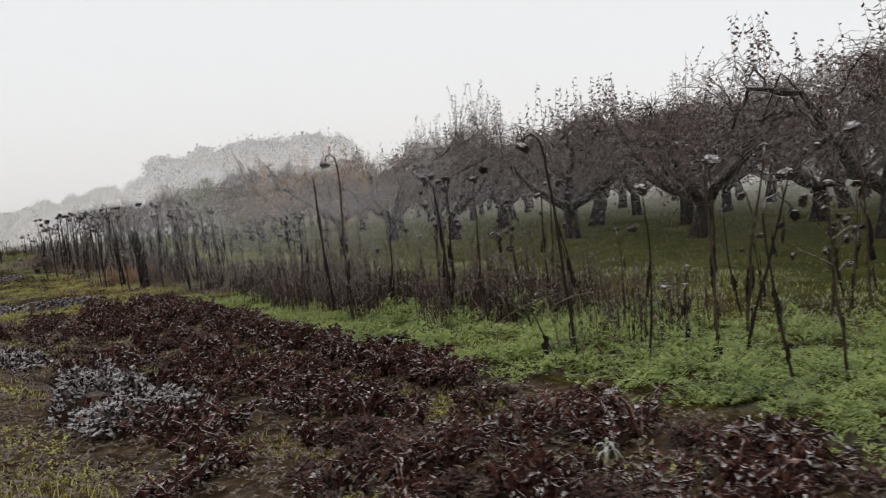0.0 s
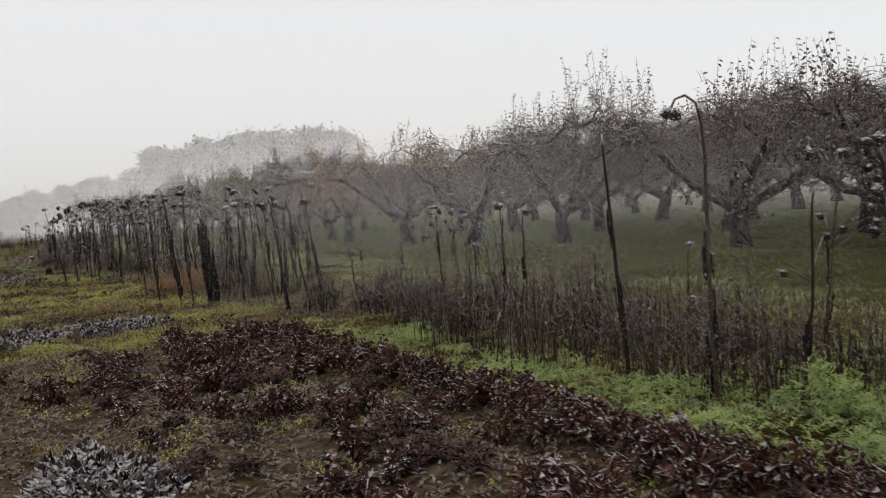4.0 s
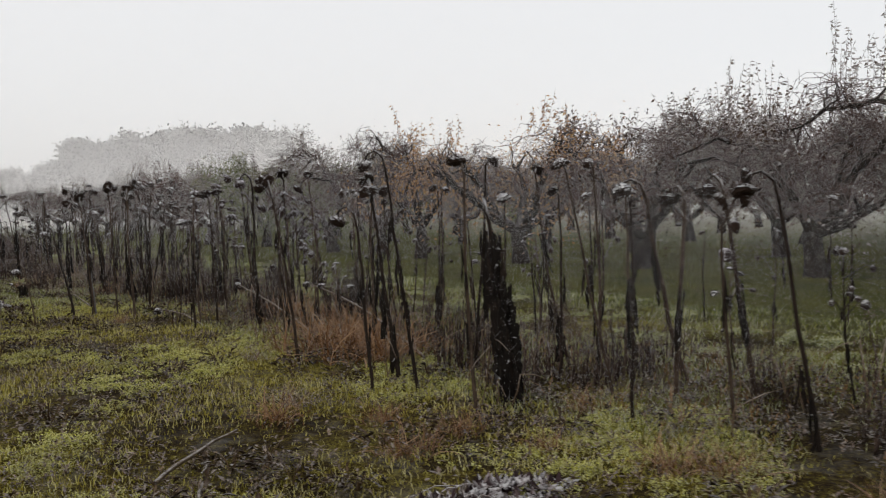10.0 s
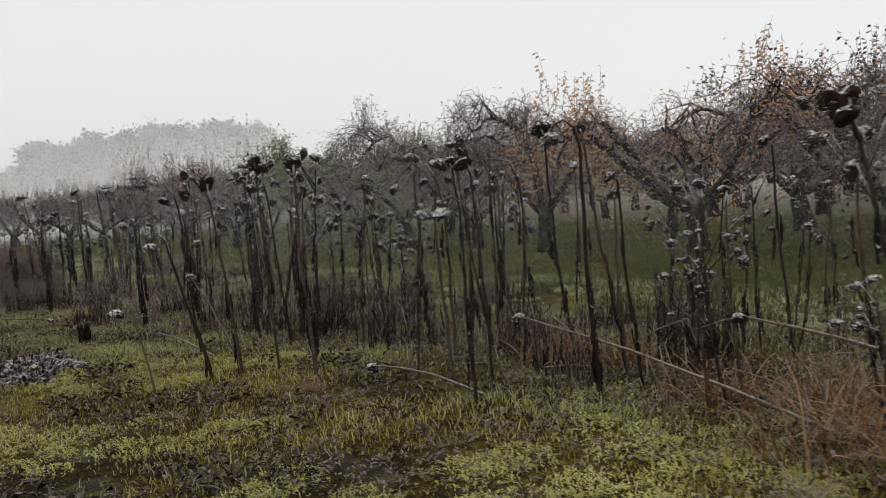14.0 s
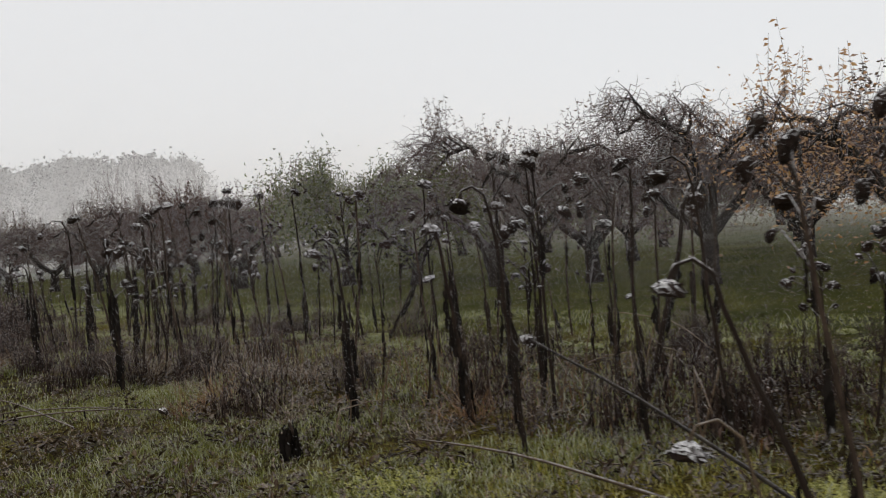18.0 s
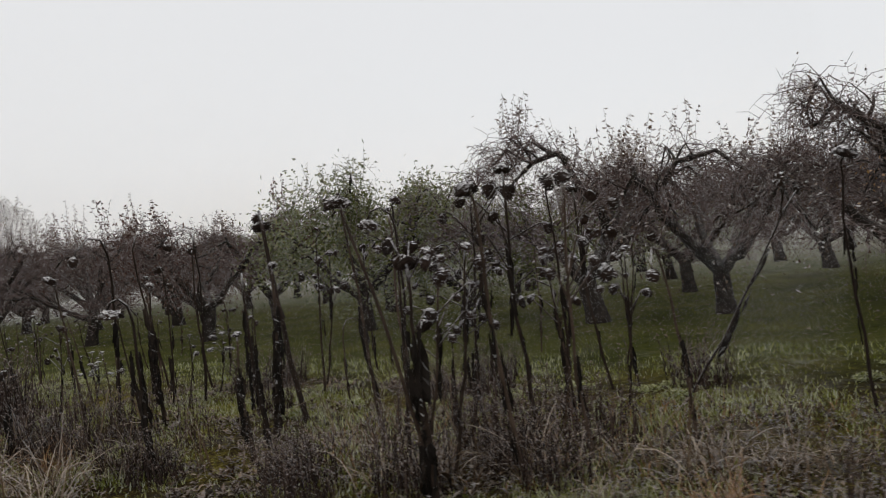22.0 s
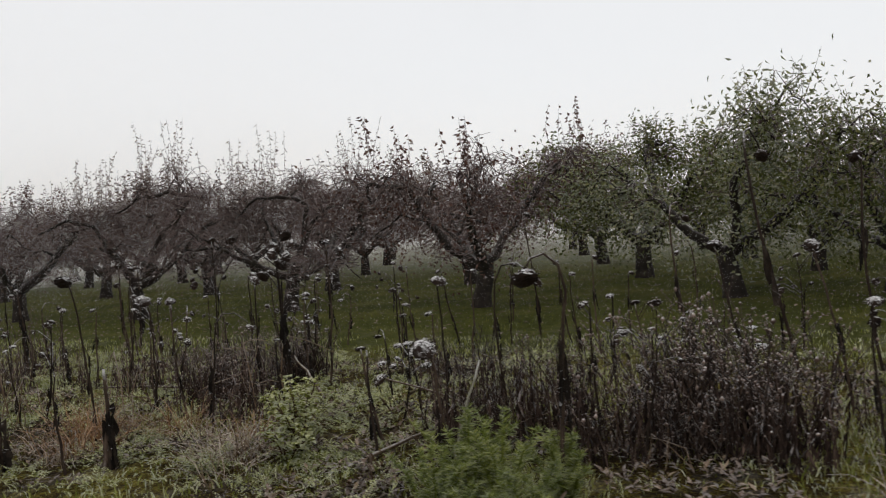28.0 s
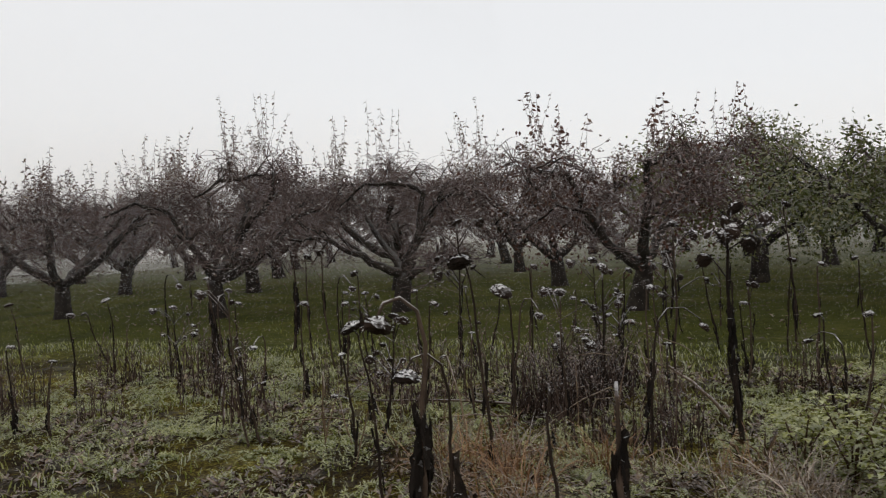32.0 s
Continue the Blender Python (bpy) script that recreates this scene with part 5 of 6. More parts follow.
weeds(11, 3.2, 4.5, 36.8, 39.8, "pale", 1.0, 1.4, 19)
weeds(5, 4.3, 5.5, 37.6, 40.6, "dark", 0.5, 0.8, 32)
weeds(10, 4.0, 5.2, 43.2, 45.8, "pale", 0.6, 0.9, 20)
weeds(6, 4.2, 5.0, 43.6, 45.4, "straw", 0.6, 0.85, 21)
weeds(3, 2.6, 3.3, 18.4, 19.4, "straw", 0.5, 0.7, 22)
weeds(5, 3.4, 4.4, 16.0, 18.5, "straw", 0.4, 0.7, 23)
weeds(14, 3.6, 5.6, 28.5, 33.5, "pale", 0.5, 0.8, 24)
weeds(6, 3.6, 5.4, 30.5, 35.0, "dark", 0.45, 0.7, 26)
weeds(9, 4.0, 5.6, 31.0, 36.0, "pale", 0.7, 1.1, 33)
weeds(9, 4.2, 5.6, 17.0, 30.0, "bristle", 0.5, 0.8, 27)
weeds(10, 6.0, 7.8, 26.0, 38.0, "dark", 0.4, 0.6, 28)
weeds(34, 3.9, 5.6, 17.0, 34.0, "broken", 0.7, 1.2, 29)
weeds(20, 4.2, 6.0, 34.0, 46.5, "broken", 0.6, 1.1, 30)
weeds(14, 4.2, 6.2, 5.0, 16.0, "broken", 0.6, 1.0, 31)
weeds(3, 3.6, 5.0, 29.5, 32.5, "straw", 0.5, 0.8, 25)


for kind, x, y, size in (("straw", 3.42, 25.58, 0.45), ("straw", 2.55, 19.64, 0.7), ("pale", 2.83, 19.93, 0.5), ("pale", 3.41, 21.72, 0.45)):
    weeds(1, x, x, y, y, kind, size, size, 40)


def frosted_plant(x, y, size):
    """A small withered plant, all its drooping leaves white with frost."""
    rng = random.Random(int(y * 10))
    root = new("frosted_plant")
    part("stem", Geo().tube([Vector((0, 0, -0.02)), Vector((0.005, 0, 0.07)), Vector((0.0, 0.01, 0.15))], [0.007, 0.006, 0.004], 5), RIMED, root)
    for i in range(9):
        a, z = i * 2.4, 0.05 + 0.011 * i
        d, w = Vector((math.cos(a), math.sin(a), 0)), Vector((-math.sin(a), math.cos(a), 0))
        ln, g = rng.uniform(0.09, 0.15), Geo()
        for k in range(5):
            c = d * (ln * k / 4) + Vector((0, 0, z + 0.05 * math.sin(0.9 * k) - 0.006 * k * k))
            g.v += [c - w * (0.016 * math.sin(0.5 + 0.62 * k)), c + Vector((0, 0, 0.006)), c + w * (0.016 * math.sin(0.5 + 0.62 * k))]
        for k in range(4):
            g.f += [(3 * k, 3 * k + 1, 3 * k + 4, 3 * k + 3), (3 * k + 1, 3 * k + 2, 3 * k + 5, 3 * k + 4)]
        part("leaf", g, RIMED, root)
    root.matrix_basis = spot(x, y, on_ground(x, y), 30, size)
    tagged(root, "small withered plant white with hoar frost", "plant")


frosted_plant(3.01, 3.33, 0.75)


# ---- bedding plants, green cover and frosted heaps ----
def bedding_plant(seed):
    """A frost-killed bedding plant: short stems and limp dark leaves."""
    rng = random.Random(seed)
    g, lv = Geo(), Geo()
    for _ in range(9):
        a = rng.uniform(0, 6.3)
        d = Vector((math.cos(a), math.sin(a), 0))
        h, q = rng.uniform(0.08, 0.22), rng.uniform(0.04, 0.2)
        pts = [Vector((0, 0, -0.02)), d * (q * 0.5) + Vector((0, 0, h * 0.8)), d * q + Vector((0, 0, h))]
        g.tube(pts, [0.006, 0.005, 0.003], 4)
        for _ in range(19):
            b = pts[0].lerp(pts[1], rng.random()).lerp(pts[2], rng.random())
            e = Vector((rng.uniform(-1, 1), rng.uniform(-1, 1), rng.uniform(-1.0, 0.5))).normalized()
            lv.leaf(b, e, e.orthogonal().normalized(), rng.uniform(0.026, 0.07), rng.uniform(0.012, 0.03), rng.uniform(0.2, 1.3))
    root = new("wilted_bedding_plant", g.mesh("wilted_bedding_plant", BEDDING))
    tagged(part("foliage", lv, BEDDING, root), kind="stuff")
    return root


def bed_row(x, spread, y0, y1, per_metre, seed):
    rng = random.Random(seed)
    for _ in range(int((y1 - y0) * per_metre)):
        y = rng.uniform(y0, y1)
        if noise.noise(Vector((x * 3, y * 0.8, seed))) < -0.32:
            continue
        px = x + rng.gauss(0, spread)
        v = rng.randrange(5)
        ob = place(("bed", v), lambda v=v: bedding_plant(200 + v), spot(px, y, on_ground(px, y), rng.uniform(0, 360), rng.uniform(0.7, 1.25)))
        tagged(ob, "wilted dark purple bedding plant killed by frost", "plant", "wilted plants in the bed")


bed_row(3.3, 0.15, 2.2, 15.2, 10, 1)
bed_row(2.35, 0.22, 2.0, 15.0, 8, 2)
bed_row(1.5, 0.25, 2.4, 14.5, 6, 3)
bed_row(2.85, 0.3, 2.0, 14.0, 2, 4)


def turf_plants(n, x0, x1, y0, y1, seed):
    rng = random.Random(seed)
    for _ in range(n):
        x, y = rng.uniform(x0, x1), rng.uniform(y0, y1)
        if noise.noise(Vector((x * 0.9, y * 0.9, 21))) < -0.1:
            continue
        ob = place(("limp", rng.randrange(3)), lambda: limp_weed(rng.randrange(900)), spot(x, y, on_ground(x, y), rng.uniform(0, 360), rng.uniform(0.6, 1.3)))
        tagged(ob, "small limp brown weed dying back in the turf", "weed", "limp weeds in the turf")


def limp_weed(seed):
    """A low rosette of drooping brown leaves and a stub of stem."""
    rng = random.Random(seed)
    g, lv = Geo(), Geo()
    for _ in range(5):
        a = rng.uniform(0, 6.3)
        d = Vector((math.cos(a), math.sin(a), 0))
        g.tube([Vector((0, 0, -0.02)), d * 0.03 + Vector((0, 0, 0.06)), d * rng.uniform(0.05, 0.12) + Vector((0, 0, rng.uniform(0.05, 0.16)))], [0.005, 0.004, 0.003], 4)
    for _ in range(46):
        a, q = rng.uniform(0, 6.3), 0.15 * math.sqrt(rng.random())
        e = Vector((math.cos(a), math.sin(a), rng.uniform(-0.7, 0.9))).normalized()
        lv.leaf(Vector((q * math.cos(a), q * math.sin(a), rng.uniform(0.01, 0.10))), e, Vector((-math.sin(a), math.cos(a), 0)), rng.uniform(0.03, 0.08), rng.uniform(0.012, 0.03), rng.uniform(0.1, 0.8))
    root = new("limp_weed", g.mesh("limp_weed", LIMP))
    tagged(part("foliage", lv, LIMP, root), kind="stuff")
    return root


turf_plants(330, 0.6, 4.4, 16.2, 34.0, 61)
turf_plants(70, 3.6, 7.5, 41.0, 47.0, 62)


def leaf_stuff(name, spots_at, count, size, material, label, category, seed, cushion=0.0):
    """A thick cover of small leaves, as one sheet of stuff: spots_at gives a place and a height.
    cushion: the radius of the domed clumps that it grows in; 0 for single low sprigs."""
    rng = random.Random(seed)
    g = Geo()
    per = 50 if cushion else 1
    for _ in range(max(1, count // per)):
        cx, cy, h = spots_at(rng)
        cr = cushion * rng.uniform(0.55, 1.3)
        for _ in range(per):
            b, q = rng.uniform(0, 6.3), math.sqrt(rng.random())
            x, y = cx + cr * q * math.cos(b), cy + cr * q * math.sin(b)
            top = h * (1 - 0.75 * q * q) if cushion else h
            p = Vector((x, y, on_ground(x, y)))
            lean = Vector((0.8 * q * math.cos(b) * (1 if cushion else 0) + rng.gauss(0, 0.28), 0.8 * q * math.sin(b) * (1 if cushion else 0) + rng.gauss(0, 0.28), 1)).normalized()
            for k in range(3):
                at = p + lean * (top * (k + 1.2) / 4.2)
                a = rng.uniform(0, 6.3)
                for t in (0, 2.6):
                    d = Vector((math.cos(a + t), math.sin(a + t), rng.uniform(-0.2, 0.9))).normalized()
                    g.leaf(at, d, Vector((-math.sin(a + t), math.cos(a + t), 0)), size * rng.uniform(0.7, 1.5), size * rng.uniform(0.35, 0.6), 0.15)
    tagged(new(name, g.mesh(name, material)), label, category, kind="stuff")


def frond_stuff(spots_at, count, reach, material, label, seed, tall=1.0):
    """Feathery green plants as one sheet of stuff: arching fronds with paired narrow leaflets."""
    rng = random.Random(seed)
    g = Geo()
    for _ in range(count // 9):
        cx, cy, h = spots_at(rng)
        for _ in range(9):
            a = rng.uniform(0, 6.3)
            d, w = Vector((math.cos(a), math.sin(a), 0)), Vector((-math.sin(a), math.cos(a), 0))
            ln = reach * rng.uniform(0.6, 1.3)
            x, y = cx + rng.gauss(0, 0.07), cy + rng.gauss(0, 0.07)
            c = Vector((x, y, on_ground(x, y) + max(0.0, h * 0.5 * rng.random() - 0.01)))
            rise = rng.uniform(0.6, 1.45)
            last = c
            for k in range(8):
                step = Vector((d.x * math.cos(rise), d.y * math.cos(rise), math.sin(rise) * tall))
                c = c + step * (ln / 8)
                c.z = max(c.z, on_ground(x, y) + 0.02)
                rise -= rng.uniform(0.08, 0.3)
                if k > 0:
                    size = reach * 0.3 * (1 - 0.09 * k)
                    for sgn in (1, -1):
                        e = (step * 0.7 + w * sgn + Vector((0, 0, rng.uniform(-0.2, 0.4)))).normalized()
                        g.leaf(last, e, e.cross(Vector((0, 0, 1)) + w * 0.01).normalized(), size * rng.uniform(0.7, 1.2), size * rng.uniform(0.28, 0.42), 0.2)
                last = c
    tagged(new("green_cover", g.mesh("green_cover", material)), label, "ground cover", kind="stuff")


def in_patch(x0, x1, y0, y1, h, lump=1.1):
    def at(rng):
        for _ in range(30):
            x, y = rng.uniform(x0, x1), rng.uniform(y0, y1)
            n = noise.noise(Vector((x * lump, y * lump, 7)))
            edge = min(x - x0, x1 - x, y - y0, y1 - y)
            if n > -0.15 - edge * 0.4 and rng.random() < 0.25 + n + edge:
                return x, y, h * (0.18 + 1.7 * max(0, n + 0.15)) * rng.uniform(0.6, 1.25)
        return x, y, h * 0.4
    return at


def in_rows(rows, spread, y0, y1, h):
    def at(rng):
        return rng.choice(rows) + rng.gauss(0, spread), rng.uniform(y0, y1), h * rng.uniform(0.4, 1.3)
    return at


leaf_stuff("wilted_bedding", in_rows((3.3, 3.3, 2.35, 2.35, 1.5), 0.2, 2.0, 15.2, 0.13), 9000, 0.04, LIMP_PURPLE, "low mat of limp dark purple leaves edged with frost", "plants", 23, 0.13)
frond_stuff(in_patch(3.6, 6.8, 2.0, 9.5, 0.42, 1.9), 6300, 0.16, COVER, "thick bright green feathery ground cover touched with frost", 1)
frond_stuff(in_patch(3.75, 4.9, 8.5, 14.2, 0.2), 2300, 0.12, COVER, "bright green low ground cover beside the bed", 2)
leaf_stuff("green_cover", in_patch(3.6, 6.8, 2.0, 9.5, 0.12, 1.9), 9000, 0.028, COVER, "low green seedlings under the ground cover", "ground cover", 21, 0.16)
frond_stuff(in_patch(3.4, 8.4, 41.5, 50.0, 0.2), 5400, 0.13, FROSTED_COVER, "pale green frosted feathery cover between the stalks", 3)
leaf_stuff("green_cover", in_patch(3.6, 8.4, 41.5, 50.0, 0.12), 7000, 0.028, FROSTED_COVER, "pale green frosted ground cover between the stalks", "ground cover", 22, 0.16)
leaf_stuff("green_cover", in_patch(6.0, 9.0, 14.0, 40.0, 0.10), 6000, 0.036, FROSTED_COVER, "low pale green frosted ground cover", "ground cover", 5, 0.15)


def feathery_plant(x, y, tall, seed):
    """A bushy plant with soft thread-like green foliage."""
    rng = random.Random(seed)
    root = new("feathery_plant")
    lv = Geo()
    for i in range(9):
        a = i * 2.4 + rng.uniform(-0.4, 0.4)
        out = rng.uniform(0.03, 0.22) * tall / 0.5
        d = Vector((math.cos(a), math.sin(a), 0))
        h = tall * rng.uniform(0.6, 1.0)
        pts = [Vector((0, 0, -0.03)), d * (out * 0.4) + Vector((0, 0, h * 0.4)), d * (out * 0.8) + Vector((0, 0, h * 0.75)), d * (out * 1.3) + Vector((0, 0, h))]
        part("stem", Geo().tube(pts, [0.007, 0.006, 0.004, 0.002], 5), FEATHER, root)
        for _ in range(130):
            k = rng.uniform(0.12, 1.0)
            q = pts[0].lerp(pts[2], k / 0.75) if k < 0.75 else pts[2].lerp(pts[3], (k - 0.75) * 4)
            b = rng.uniform(0, 6.3)
            e = Vector((math.cos(b), math.sin(b), rng.uniform(-0.2, 1.2))).normalized()
            ln = rng.uniform(0.03, 0.085) * (1.2 - 0.5 * k)
            for t in (-0.5, 0.0, 0.5):
                f = (e + Vector((-e.y, e.x, 0.15)) * t).normalized()
                lv.leaf(q, f, f.orthogonal().normalized(), ln * rng.uniform(0.7, 1.2), 0.0055, 0.3)
    tagged(part("foliage", lv, FEATHER, root), kind="stuff")
    root.matrix_basis = spot(x, y, on_ground(x, y))
    tagged(root, "bushy plant with soft thread-like green foliage edged with frost", "plant", "feathery green plants")


for i, (x, y, tall) in enumerate(((3.75, 41.25, 0.58), (3.55, 41.5, 0.46), (3.95, 41.5, 0.55), (3.5, 41.0, 0.36), (4.0, 41.0, 0.38), (3.35, 41.3, 0.34))):
    feathery_plant(x, y, tall, 300 + i)


def lumpy_plant(x, y, tall, seed):
    """A frosted plant with several stems, each hung with clusters of small rounded leaves."""
    rng = random.Random(seed)
    root = new("frosted_leafy_plant")
    for i in range(6):
        a = i * 2.4
        d = Vector((math.cos(a), math.sin(a), 0))
        h = tall * rng.uniform(0.6, 1.0)
        pts = [Vector((0, 0, -0.03)), d * 0.05 + Vector((0, 0, h * 0.5)), d * rng.uniform(0.08, 0.18) + Vector((0, 0, h))]
        stem = part("stem", Geo().tube(pts, [0.007, 0.006, 0.004], 5), LIMP, root)
        lv = Geo()
        for k in range(6):
            c = pts[0].lerp(pts[1], k / 3) if k < 3 else pts[1].lerp(pts[2], (k - 2) / 3)
            for _ in range(11):
                b = rng.uniform(0, 6.3)
                e = Vector((math.cos(b), math.sin(b), rng.uniform(-0.9, 0.5))).normalized()
                q = c + e * rng.uniform(0.0, 0.04)
                lv.leaf(q, e, Vector((-math.sin(b), math.cos(b), 0)), rng.uniform(0.03, 0.055), rng.uniform(0.026, 0.044), 0.25)
        tagged(part("foliage", lv, FROSTED_COVER, stem), kind="stuff")
    root.matrix_basis = spot(x, y, on_ground(x, y))
    tagged(root, "leafy plant with clusters of pale green frosted leaves", "plant", "frosted leafy plants")


for i, (x, y, tall) in enumerate(((4.75, 43.12, 0.46), (4.55, 43.0, 0.38), (4.9, 43.35, 0.4), (4.35, 42.95, 0.26))):
    lumpy_plant(x, y, tall, 350 + i)


def anywhere(x0, x1, y0, y1, h, lump, cut):
    def at(rng):
        for _ in range(40):
            x, y = rng.uniform(x0, x1), rng.uniform(y0, y1)
            if noise.noise(Vector((x * lump, y * lump, 3))) > cut:
                break
        return x, y, h * rng.uniform(0.5, 1.4)
    return at


leaf_stuff("moss", anywhere(0.1, 4.7, 15.2, 29.5, 0.075, 0.6, 0.05), 24000, 0.018, MOSS, "cushions of yellow-green moss in the turf", "moss", 6, 0.2)
leaf_stuff("dead_leaf_cover", anywhere(0.2, 5.0, 15.0, 36.0, 0.06, 0.8, -0.1), 5500, 0.032, LITTER, "withered brown leaves and stubs in the turf", "leaves", 7)
leaf_stuff("dead_leaf_cover", anywhere(0.0, 3.9, 1.5, 15.4, 0.035, 1.4, -0.6), 9000, 0.038, LITTER, "withered brown leaves on the soil of the bed", "leaves", 8)
leaf_stuff("moss", anywhere(0.0, 3.2, 2.0, 15.4, 0.03, 1.2, 0.15), 2600, 0.022, MOSS, "patches of low green weeds on the soil", "moss", 9)
leaf_stuff("dead_leaf_cover", anywhere(4.2, 6.8, 15.0, 35.0, 0.09, 1.1, -0.3), 5000, 0.04, LIMP, "black rotting leaves under the stalks", "leaves", 11)
leaf_stuff("dead_leaf_cover", anywhere(3.6, 8.0, 34.0, 50.0, 0.06, 1.1, 0.0), 3000, 0.055, LITTER, "withered brown leaves and stubs in the turf", "leaves", 10)


def frost_heap(x, y, rx, ry, h, seed):
    """A low heap of pulled plants white with rime."""
    rng = random.Random(seed)
    root = new("frosted_plant_heap")
    core, lv, st = Geo(), Geo(), Geo()
    n, rings = 18, 5
    for i in range(rings + 1):
        k = i / rings
        for j in range(n):
            a = 2 * math.pi * j / n
            s = math.cos(k * 1.45) * (0.85 + 0.12 * noise.noise(Vector((3 * math.cos(a), 3 * math.sin(a), seed + k))))
            core.v.append(Vector((rx * s * math.cos(a), ry * s * math.sin(a), -0.03 + h * 0.85 * math.sin(k * 1.5) + rng.uniform(-0.02, 0.02))))
    for i in range(rings):
        for j in range(n):
            a, b = i * n + j, i * n + (j + 1) % n
            core.f.append((a, b, b + n, a + n))
    core.f.append(tuple(rings * n + j for j in range(n)))
    for _ in range(1500 if h > 0.15 else 2200):
        a, q = rng.uniform(0, 6.3), math.sqrt(rng.random())
        e = 0.85 + 0.75 * noise.noise(Vector((1.6 * math.cos(a), 1.6 * math.sin(a), seed * 3.7)))
        p = Vector((rx * q * e * math.cos(a), ry * q * e * math.sin(a), h * math.sqrt(max(0.0, 1 - q * q)) * (0.95 + 0.9 * noise.noise(Vector((q * 4 * math.cos(a), q * 4 * math.sin(a), seed))))))
        d = Vector((rng.uniform(-1, 1) + 0.6 * math.cos(a), rng.uniform(-1, 1) + 0.6 * math.sin(a), rng.uniform(-1.2, 0.9))).normalized()
        side = d.cross(Vector((0, 0, 1)))
        lv.leaf(p, d, side.normalized() if side.length > 0.1 else d.orthogonal().normalized(), rng.uniform(0.04, 0.085), rng.uniform(0.02, 0.045), rng.uniform(0.2, 0.9))
    for _ in range(34 if h > 0.15 else 16):
        a, q = rng.uniform(0, 6.3), rng.uniform(0.0, 0.55)
        turn, reach = rng.gauss(0, 0.9), rng.uniform(0.15, 0.5)
        pts = []
        for k in range(5):
            u = min(q + reach * k / 4, 1.12)
            b = a + turn * k / 4
            z = h * math.sqrt(max(0.0, 1 - min(u, 1.0) ** 2)) + 0.015 + rng.uniform(-0.03, 0.045)
            pts.append(Vector((rx * u * math.cos(b), ry * u * math.sin(b), z)))
        st.tube(pts, [0.004, 0.004, 0.0034, 0.0026, 0.002], 4)
    rime = HEAP
    part("core", core, LIMP, root)
    tagged(part("foliage", lv, rime, root), kind="stuff")
    tagged(part("stem_tangle", st, RIMED_STEM, root), kind="stuff")
    root.matrix_basis = spot(x, y, on_ground(x, y))
    tagged(root, "low heap of pulled plants white with hoar frost", "plant heap")


frost_heap(1.05, 7.25, 0.48, 0.42, 0.3, 1)
frost_heap(1.3, 6.45, 0.5, 0.35, 0.16, 2)
frost_heap(2.1, 17.3, 0.85, 0.5, 0.12, 3)
frost_heap(1.0, 17.2, 0.55, 0.4, 0.12, 4)
frost_heap(0.7, 10.6, 0.45, 0.5, 0.12, 5)
frost_heap(2.1, 28.6, 0.6, 0.5, 0.14, 6)


# ---- stakes and fallen stalks ----
def stake(x, y, h, r):
    g = Geo().tube([Vector((0, 0, -0.1)), Vector((0, 0, h * 0.5)), Vector((0.004, 0.003, h))], [r, r * 0.98, r * 0.9], 9)
    ob = new("wooden_stake", g.mesh("wooden_stake", WOOD, False))
    ob.matrix_basis = spot(x, y, on_ground(x, y), 0, 1, (3, -2))
    tagged(ob, "short weathered wooden stake driven into the turf", "stake")


stake(1.62, 16.4, 0.2, 0.04)


def fallen(a, b, sag, r, headed=True, leaves=2, material=None):
    """A broken sunflower stalk that lies from a to b."""
    rng = random.Random(int(a[1] * 100))
    root = new("fallen_stalk")
    a, b = Vector(a), Vector(b)
    pts = [a.lerp(b, k / 7) + Vector((rng.uniform(-0.01, 0.01), rng.uniform(-0.01, 0.01), sag * math.sin(math.pi * k / 7))) for k in range(8)]
    o = pts[0].copy()
    pts = [p - o for p in pts]
    part("stalk", Geo().tube(pts, [r * (1.1 - 0.07 * k) for k in range(8)], 7), material or PALE_STALK, root)
    if headed:
        put_head(root, rng, "mid", pts[-1] + Vector((0, 0, -0.02)), 20, rng.uniform(0, 360))
    for _ in range(leaves):
        lf = part("leaf", rng.choice(WITHERED), LEAF, root)
        p = pts[rng.randrange(4, 8)]
        lf.matrix_basis = spot(p.x, p.y, p.z, rng.uniform(0, 360), 0.8)
    root.matrix_basis = pose(*o)
    tagged(root, "broken bleached sunflower stalk lying in the grass", "stalk", "fallen sunflower stalks")


fallen((4.6, 20.6, 0.03), (4.5, 22.6, 0.62), 0.1, 0.014)
fallen((4.3, 21.9, 0.05), (4.5, 24.4, 0.5), 0.05, 0.012)
fallen((4.0, 24.3, 0.03), (3.8, 25.3, 0.16), 0.05, 0.011)
fallen((3.6, 27.6, 0.03), (3.7, 29.4, 0.1), 0.05, 0.010, False)
fallen((3.4, 26.6, 0.03), (3.9, 28.6, 0.75), 0.05, 0.012, material=BARK)
fallen((1.4, 18.3, 0.02), (1.7, 18.9, 0.05), 0.03, 0.01, False, 0)
fallen((1.38, 18.85, 0.03), (2.12, 19.39, 0.07), 0.02, 0.013, False, 0)
fallen((2.51, 33.6, 0.04), (3.5, 32.2, 0.08), 0.05, 0.008)
fallen((2.9, 32.6, 0.03), (2.9, 35.0, 0.1), 0.06, 0.008)
fallen((3.5, 32.9, 0.03), (2.6, 33.8, 0.08), 0.03, 0.007)
fallen((5.2, 41.6, 0.03), (5.0, 42.6, 0.45), 0.05, 0.01)
fallen((6.2, 44.6, 0.02), (6.2, 46.6, 0.06), 0.04, 0.012, False, 0)
fallen((6.0, 43.75, 0.06), (6.2, 44.15, 0.38), 0.03, 0.014, False, 0)
fallen((5.0, 41.6, 0.03), (5.4, 42.3, 0.3), 0.03, 0.014, False, 0)
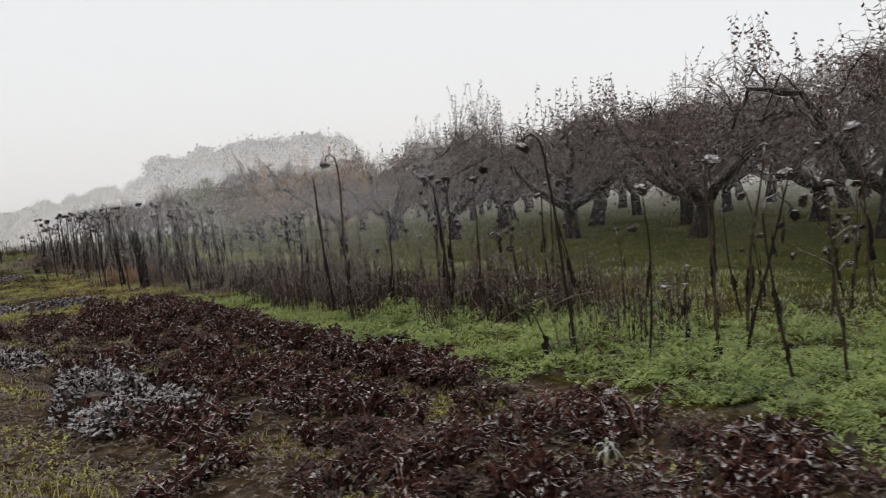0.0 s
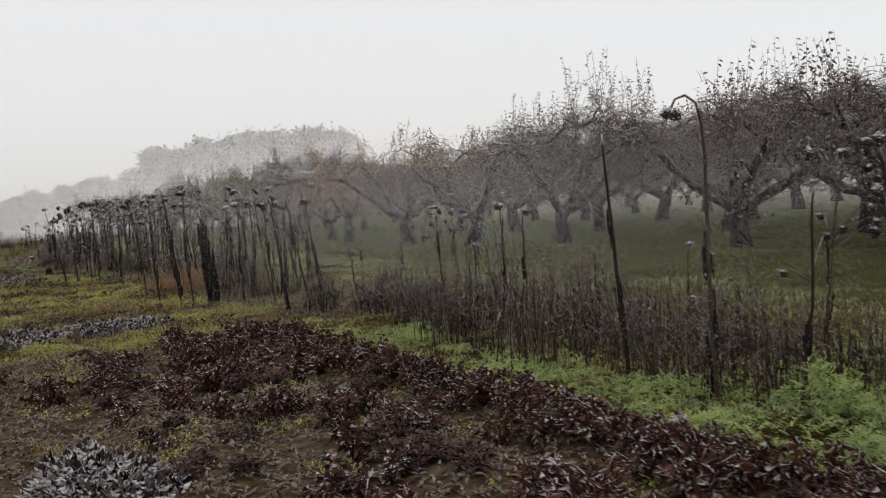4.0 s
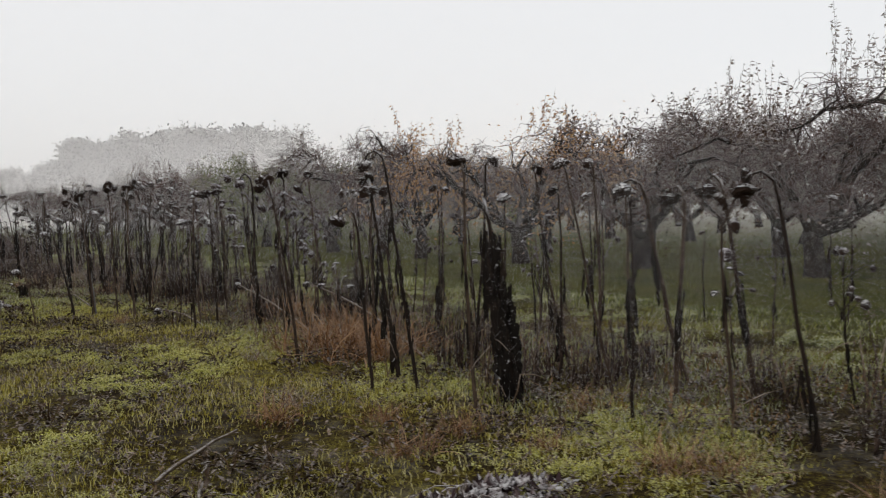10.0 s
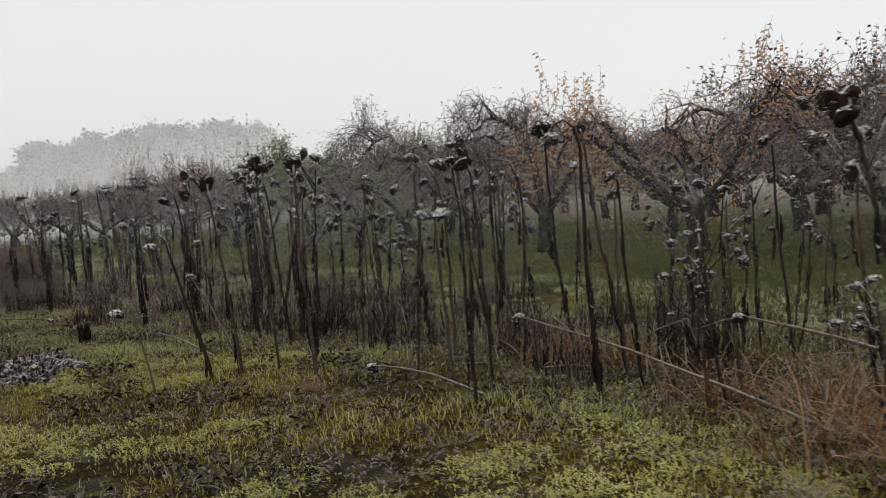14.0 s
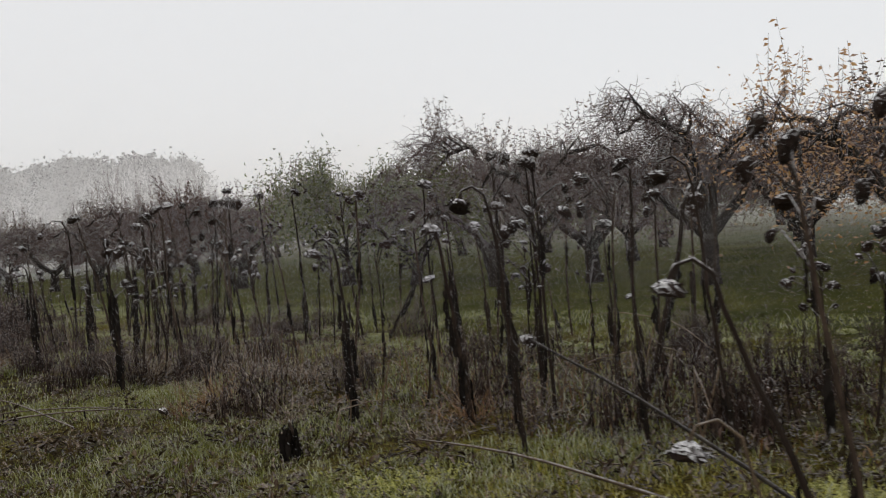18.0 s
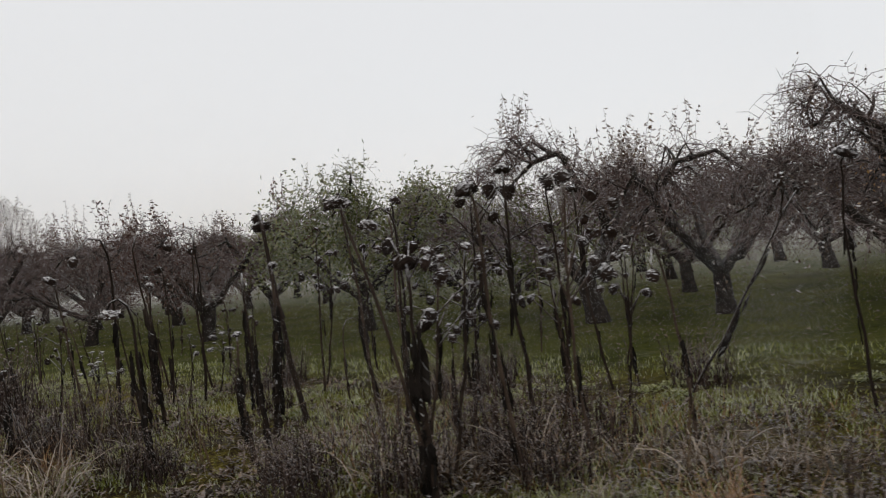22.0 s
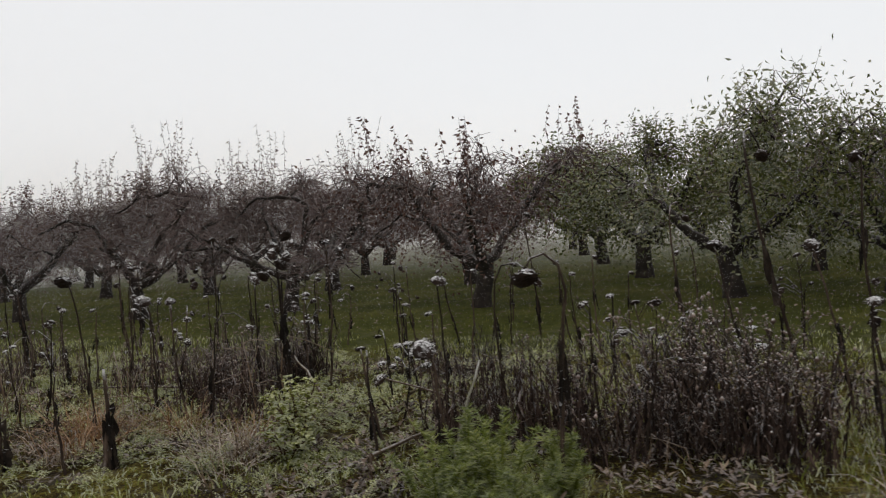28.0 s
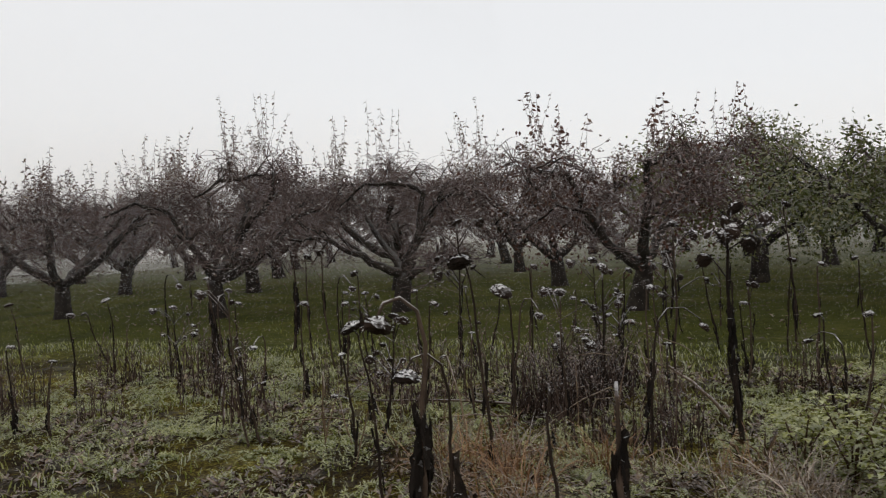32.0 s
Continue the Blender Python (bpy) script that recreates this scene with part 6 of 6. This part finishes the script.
fallen((4.22, 42.44, 0.05), (5.0, 42.22, 0.1), 0.01, 0.016, False, 0)
fallen((4.08, 41.72, 0.0), (4.2, 41.5, 0.72), 0.0, 0.009, False, 0, RIMED)


# ---- grass ----
def turf(name, x0, x1, y0, y1, count, h0, h1, width, material, label, seed, skip=None):
    """Short grass over an area, as one sheet of stuff."""
    r = np.random.RandomState(seed)
    x, y = r.uniform(x0, x1, count), r.uniform(y0, y1, count)
    clump = np.sin(x * 2.3 + 1.7 * np.sin(y * 1.3)) + np.sin(y * 2.9 + 1.1 * np.sin(x * 1.9)) + r.normal(0, 0.8, count)
    keep = clump > -0.9
    if skip is not None:
        keep &= ~skip(x, y)
    x, y = x[keep], y[keep]
    n = len(x)
    z = np.array([on_ground(a, b) for a, b in zip(x, y)]) - 0.01
    h = r.uniform(h0, h1, n) * (1 + 0.35 * np.clip(clump[keep], -1, 1.6))
    a, b = r.uniform(0, 6.283, n), r.uniform(0, 6.283, n)
    bow = h * r.uniform(0.2, 1.1, n)
    dx, dy = np.cos(a), np.sin(a)
    wx, wy = np.cos(b) * width * r.uniform(0.6, 1.4, n), np.sin(b) * width * r.uniform(0.6, 1.4, n)
    v = np.empty((n, 5, 3))
    v[:, 0] = np.stack([x - wx, y - wy, z], 1)
    v[:, 1] = np.stack([x + wx, y + wy, z], 1)
    mx, my, mz = x + dx * bow * 0.35, y + dy * bow * 0.35, z + h * 0.65
    v[:, 2] = np.stack([mx + wx * 0.7, my + wy * 0.7, mz], 1)
    v[:, 3] = np.stack([mx - wx * 0.7, my - wy * 0.7, mz], 1)
    v[:, 4] = np.stack([x + dx * bow, y + dy * bow, z + h * r.uniform(0.7, 1.05, n)], 1)
    base = np.arange(n) * 5
    me = bpy.data.meshes.new(name)
    me.vertices.add(n * 5)
    me.vertices.foreach_set("co", v.ravel())
    loops = np.stack([base, base + 1, base + 2, base + 3, base + 3, base + 2, base + 4], 1).ravel()
    me.loops.add(n * 7)
    me.loops.foreach_set("vertex_index", loops.astype(np.int32))
    me.polygons.add(n * 2)
    me.polygons.foreach_set("loop_start", np.stack([np.arange(n) * 7, np.arange(n) * 7 + 4], 1).ravel().astype(np.int32))
    me.materials.append(material)
    me.update(calc_edges=True)
    tagged(new(name, me), label, "grass", kind="stuff")


def in_bed(x, y):
    return (x > 3.5) & (x < 7) & (y < 9) | (x < 3.75) & (y < 15.4) & (np.sin(x * 5 + y * 1.7) + np.sin(y * 2.1) > -1.0) | under_stalks(x, y)


def under_stalks(x, y):
    return (x > 4.4 + 0.25 * np.sin(y * 2.3)) & (x < 6.4 + 0.3 * np.sin(y * 1.7)) & (y > 15.2) & (y < 35) & (np.sin(x * 9 + y * 7.7) + np.sin(y * 5.1 - x * 3) > -0.9)


turf("grass", 0.0, 5.0, 1.0, 28.6, 148000, 0.018, 0.062, 0.0032, GRASS, "short mossy grass dusted with frost", 1, in_bed)
turf("grass", 0.6, 5.0, 28.0, 34.2, 52000, 0.02, 0.075, 0.0027, STRIP_GRASS, "short green grass white with frost", 7, under_stalks)
turf("grass", 5.0, 9.8, 0.0, 34.0, 60000, 0.02, 0.06, 0.005, STRIP_GRASS, "low frosted grass between the stalks", 2, under_stalks)
turf("grass", 2.0, 9.8, 34.0, 58.0, 70000, 0.02, 0.065, 0.005, STRIP_GRASS, "low frosted grass between the stalks", 3)
turf("grass", 9.5, 20.0, -2.0, 66.0, 70000, 0.02, 0.05, 0.0055, ORCHARD_GRASS, "green mown grass under the orchard trees", 4)
turf("grass", 20.0, 36.0, 6.0, 72.0, 20000, 0.03, 0.06, 0.009, ORCHARD_GRASS, "green mown grass under the orchard trees", 5)
turf("grass", 4.3, 6.7, 15.0, 36.0, 7000, 0.03, 0.13, 0.004, STRAW, "dead brown grass under the stalks", 6)
turf("grass", 3.9, 7.2, 16.5, 43.0, 62000, 0.02, 0.1, 0.003, STRIP_GRASS, "rough green grass white with frost among the stalks", 8)


def litter():
    rng = random.Random(77)
    g = Geo()
    for _ in range(5200):
        x, y = rng.uniform(9.8, 22), rng.uniform(2, 62)
        a = rng.uniform(0, 6.3)
        d = Vector((math.cos(a), math.sin(a), rng.uniform(-0.1, 0.4))).normalized()
        g.leaf(Vector((x, y, on_ground(x, y) + 0.02)), d, Vector((-math.sin(a), math.cos(a), 0)), rng.uniform(0.05, 0.1), rng.uniform(0.03, 0.06))
    for _ in range(2600):
        x, y = rng.uniform(0.3, 4.0), rng.uniform(1.5, 24)
        a = rng.uniform(0, 6.3)
        d = Vector((math.cos(a), math.sin(a), rng.uniform(-0.1, 0.5))).normalized()
        g.leaf(Vector((x, y, on_ground(x, y) + 0.015)), d, Vector((-math.sin(a), math.cos(a), 0)), rng.uniform(0.03, 0.08), rng.uniform(0.015, 0.04))
    tagged(new("leaf_litter", g.mesh("leaf_litter", LITTER)), "fallen brown leaves scattered on the ground", "leaves", kind="stuff")


litter()
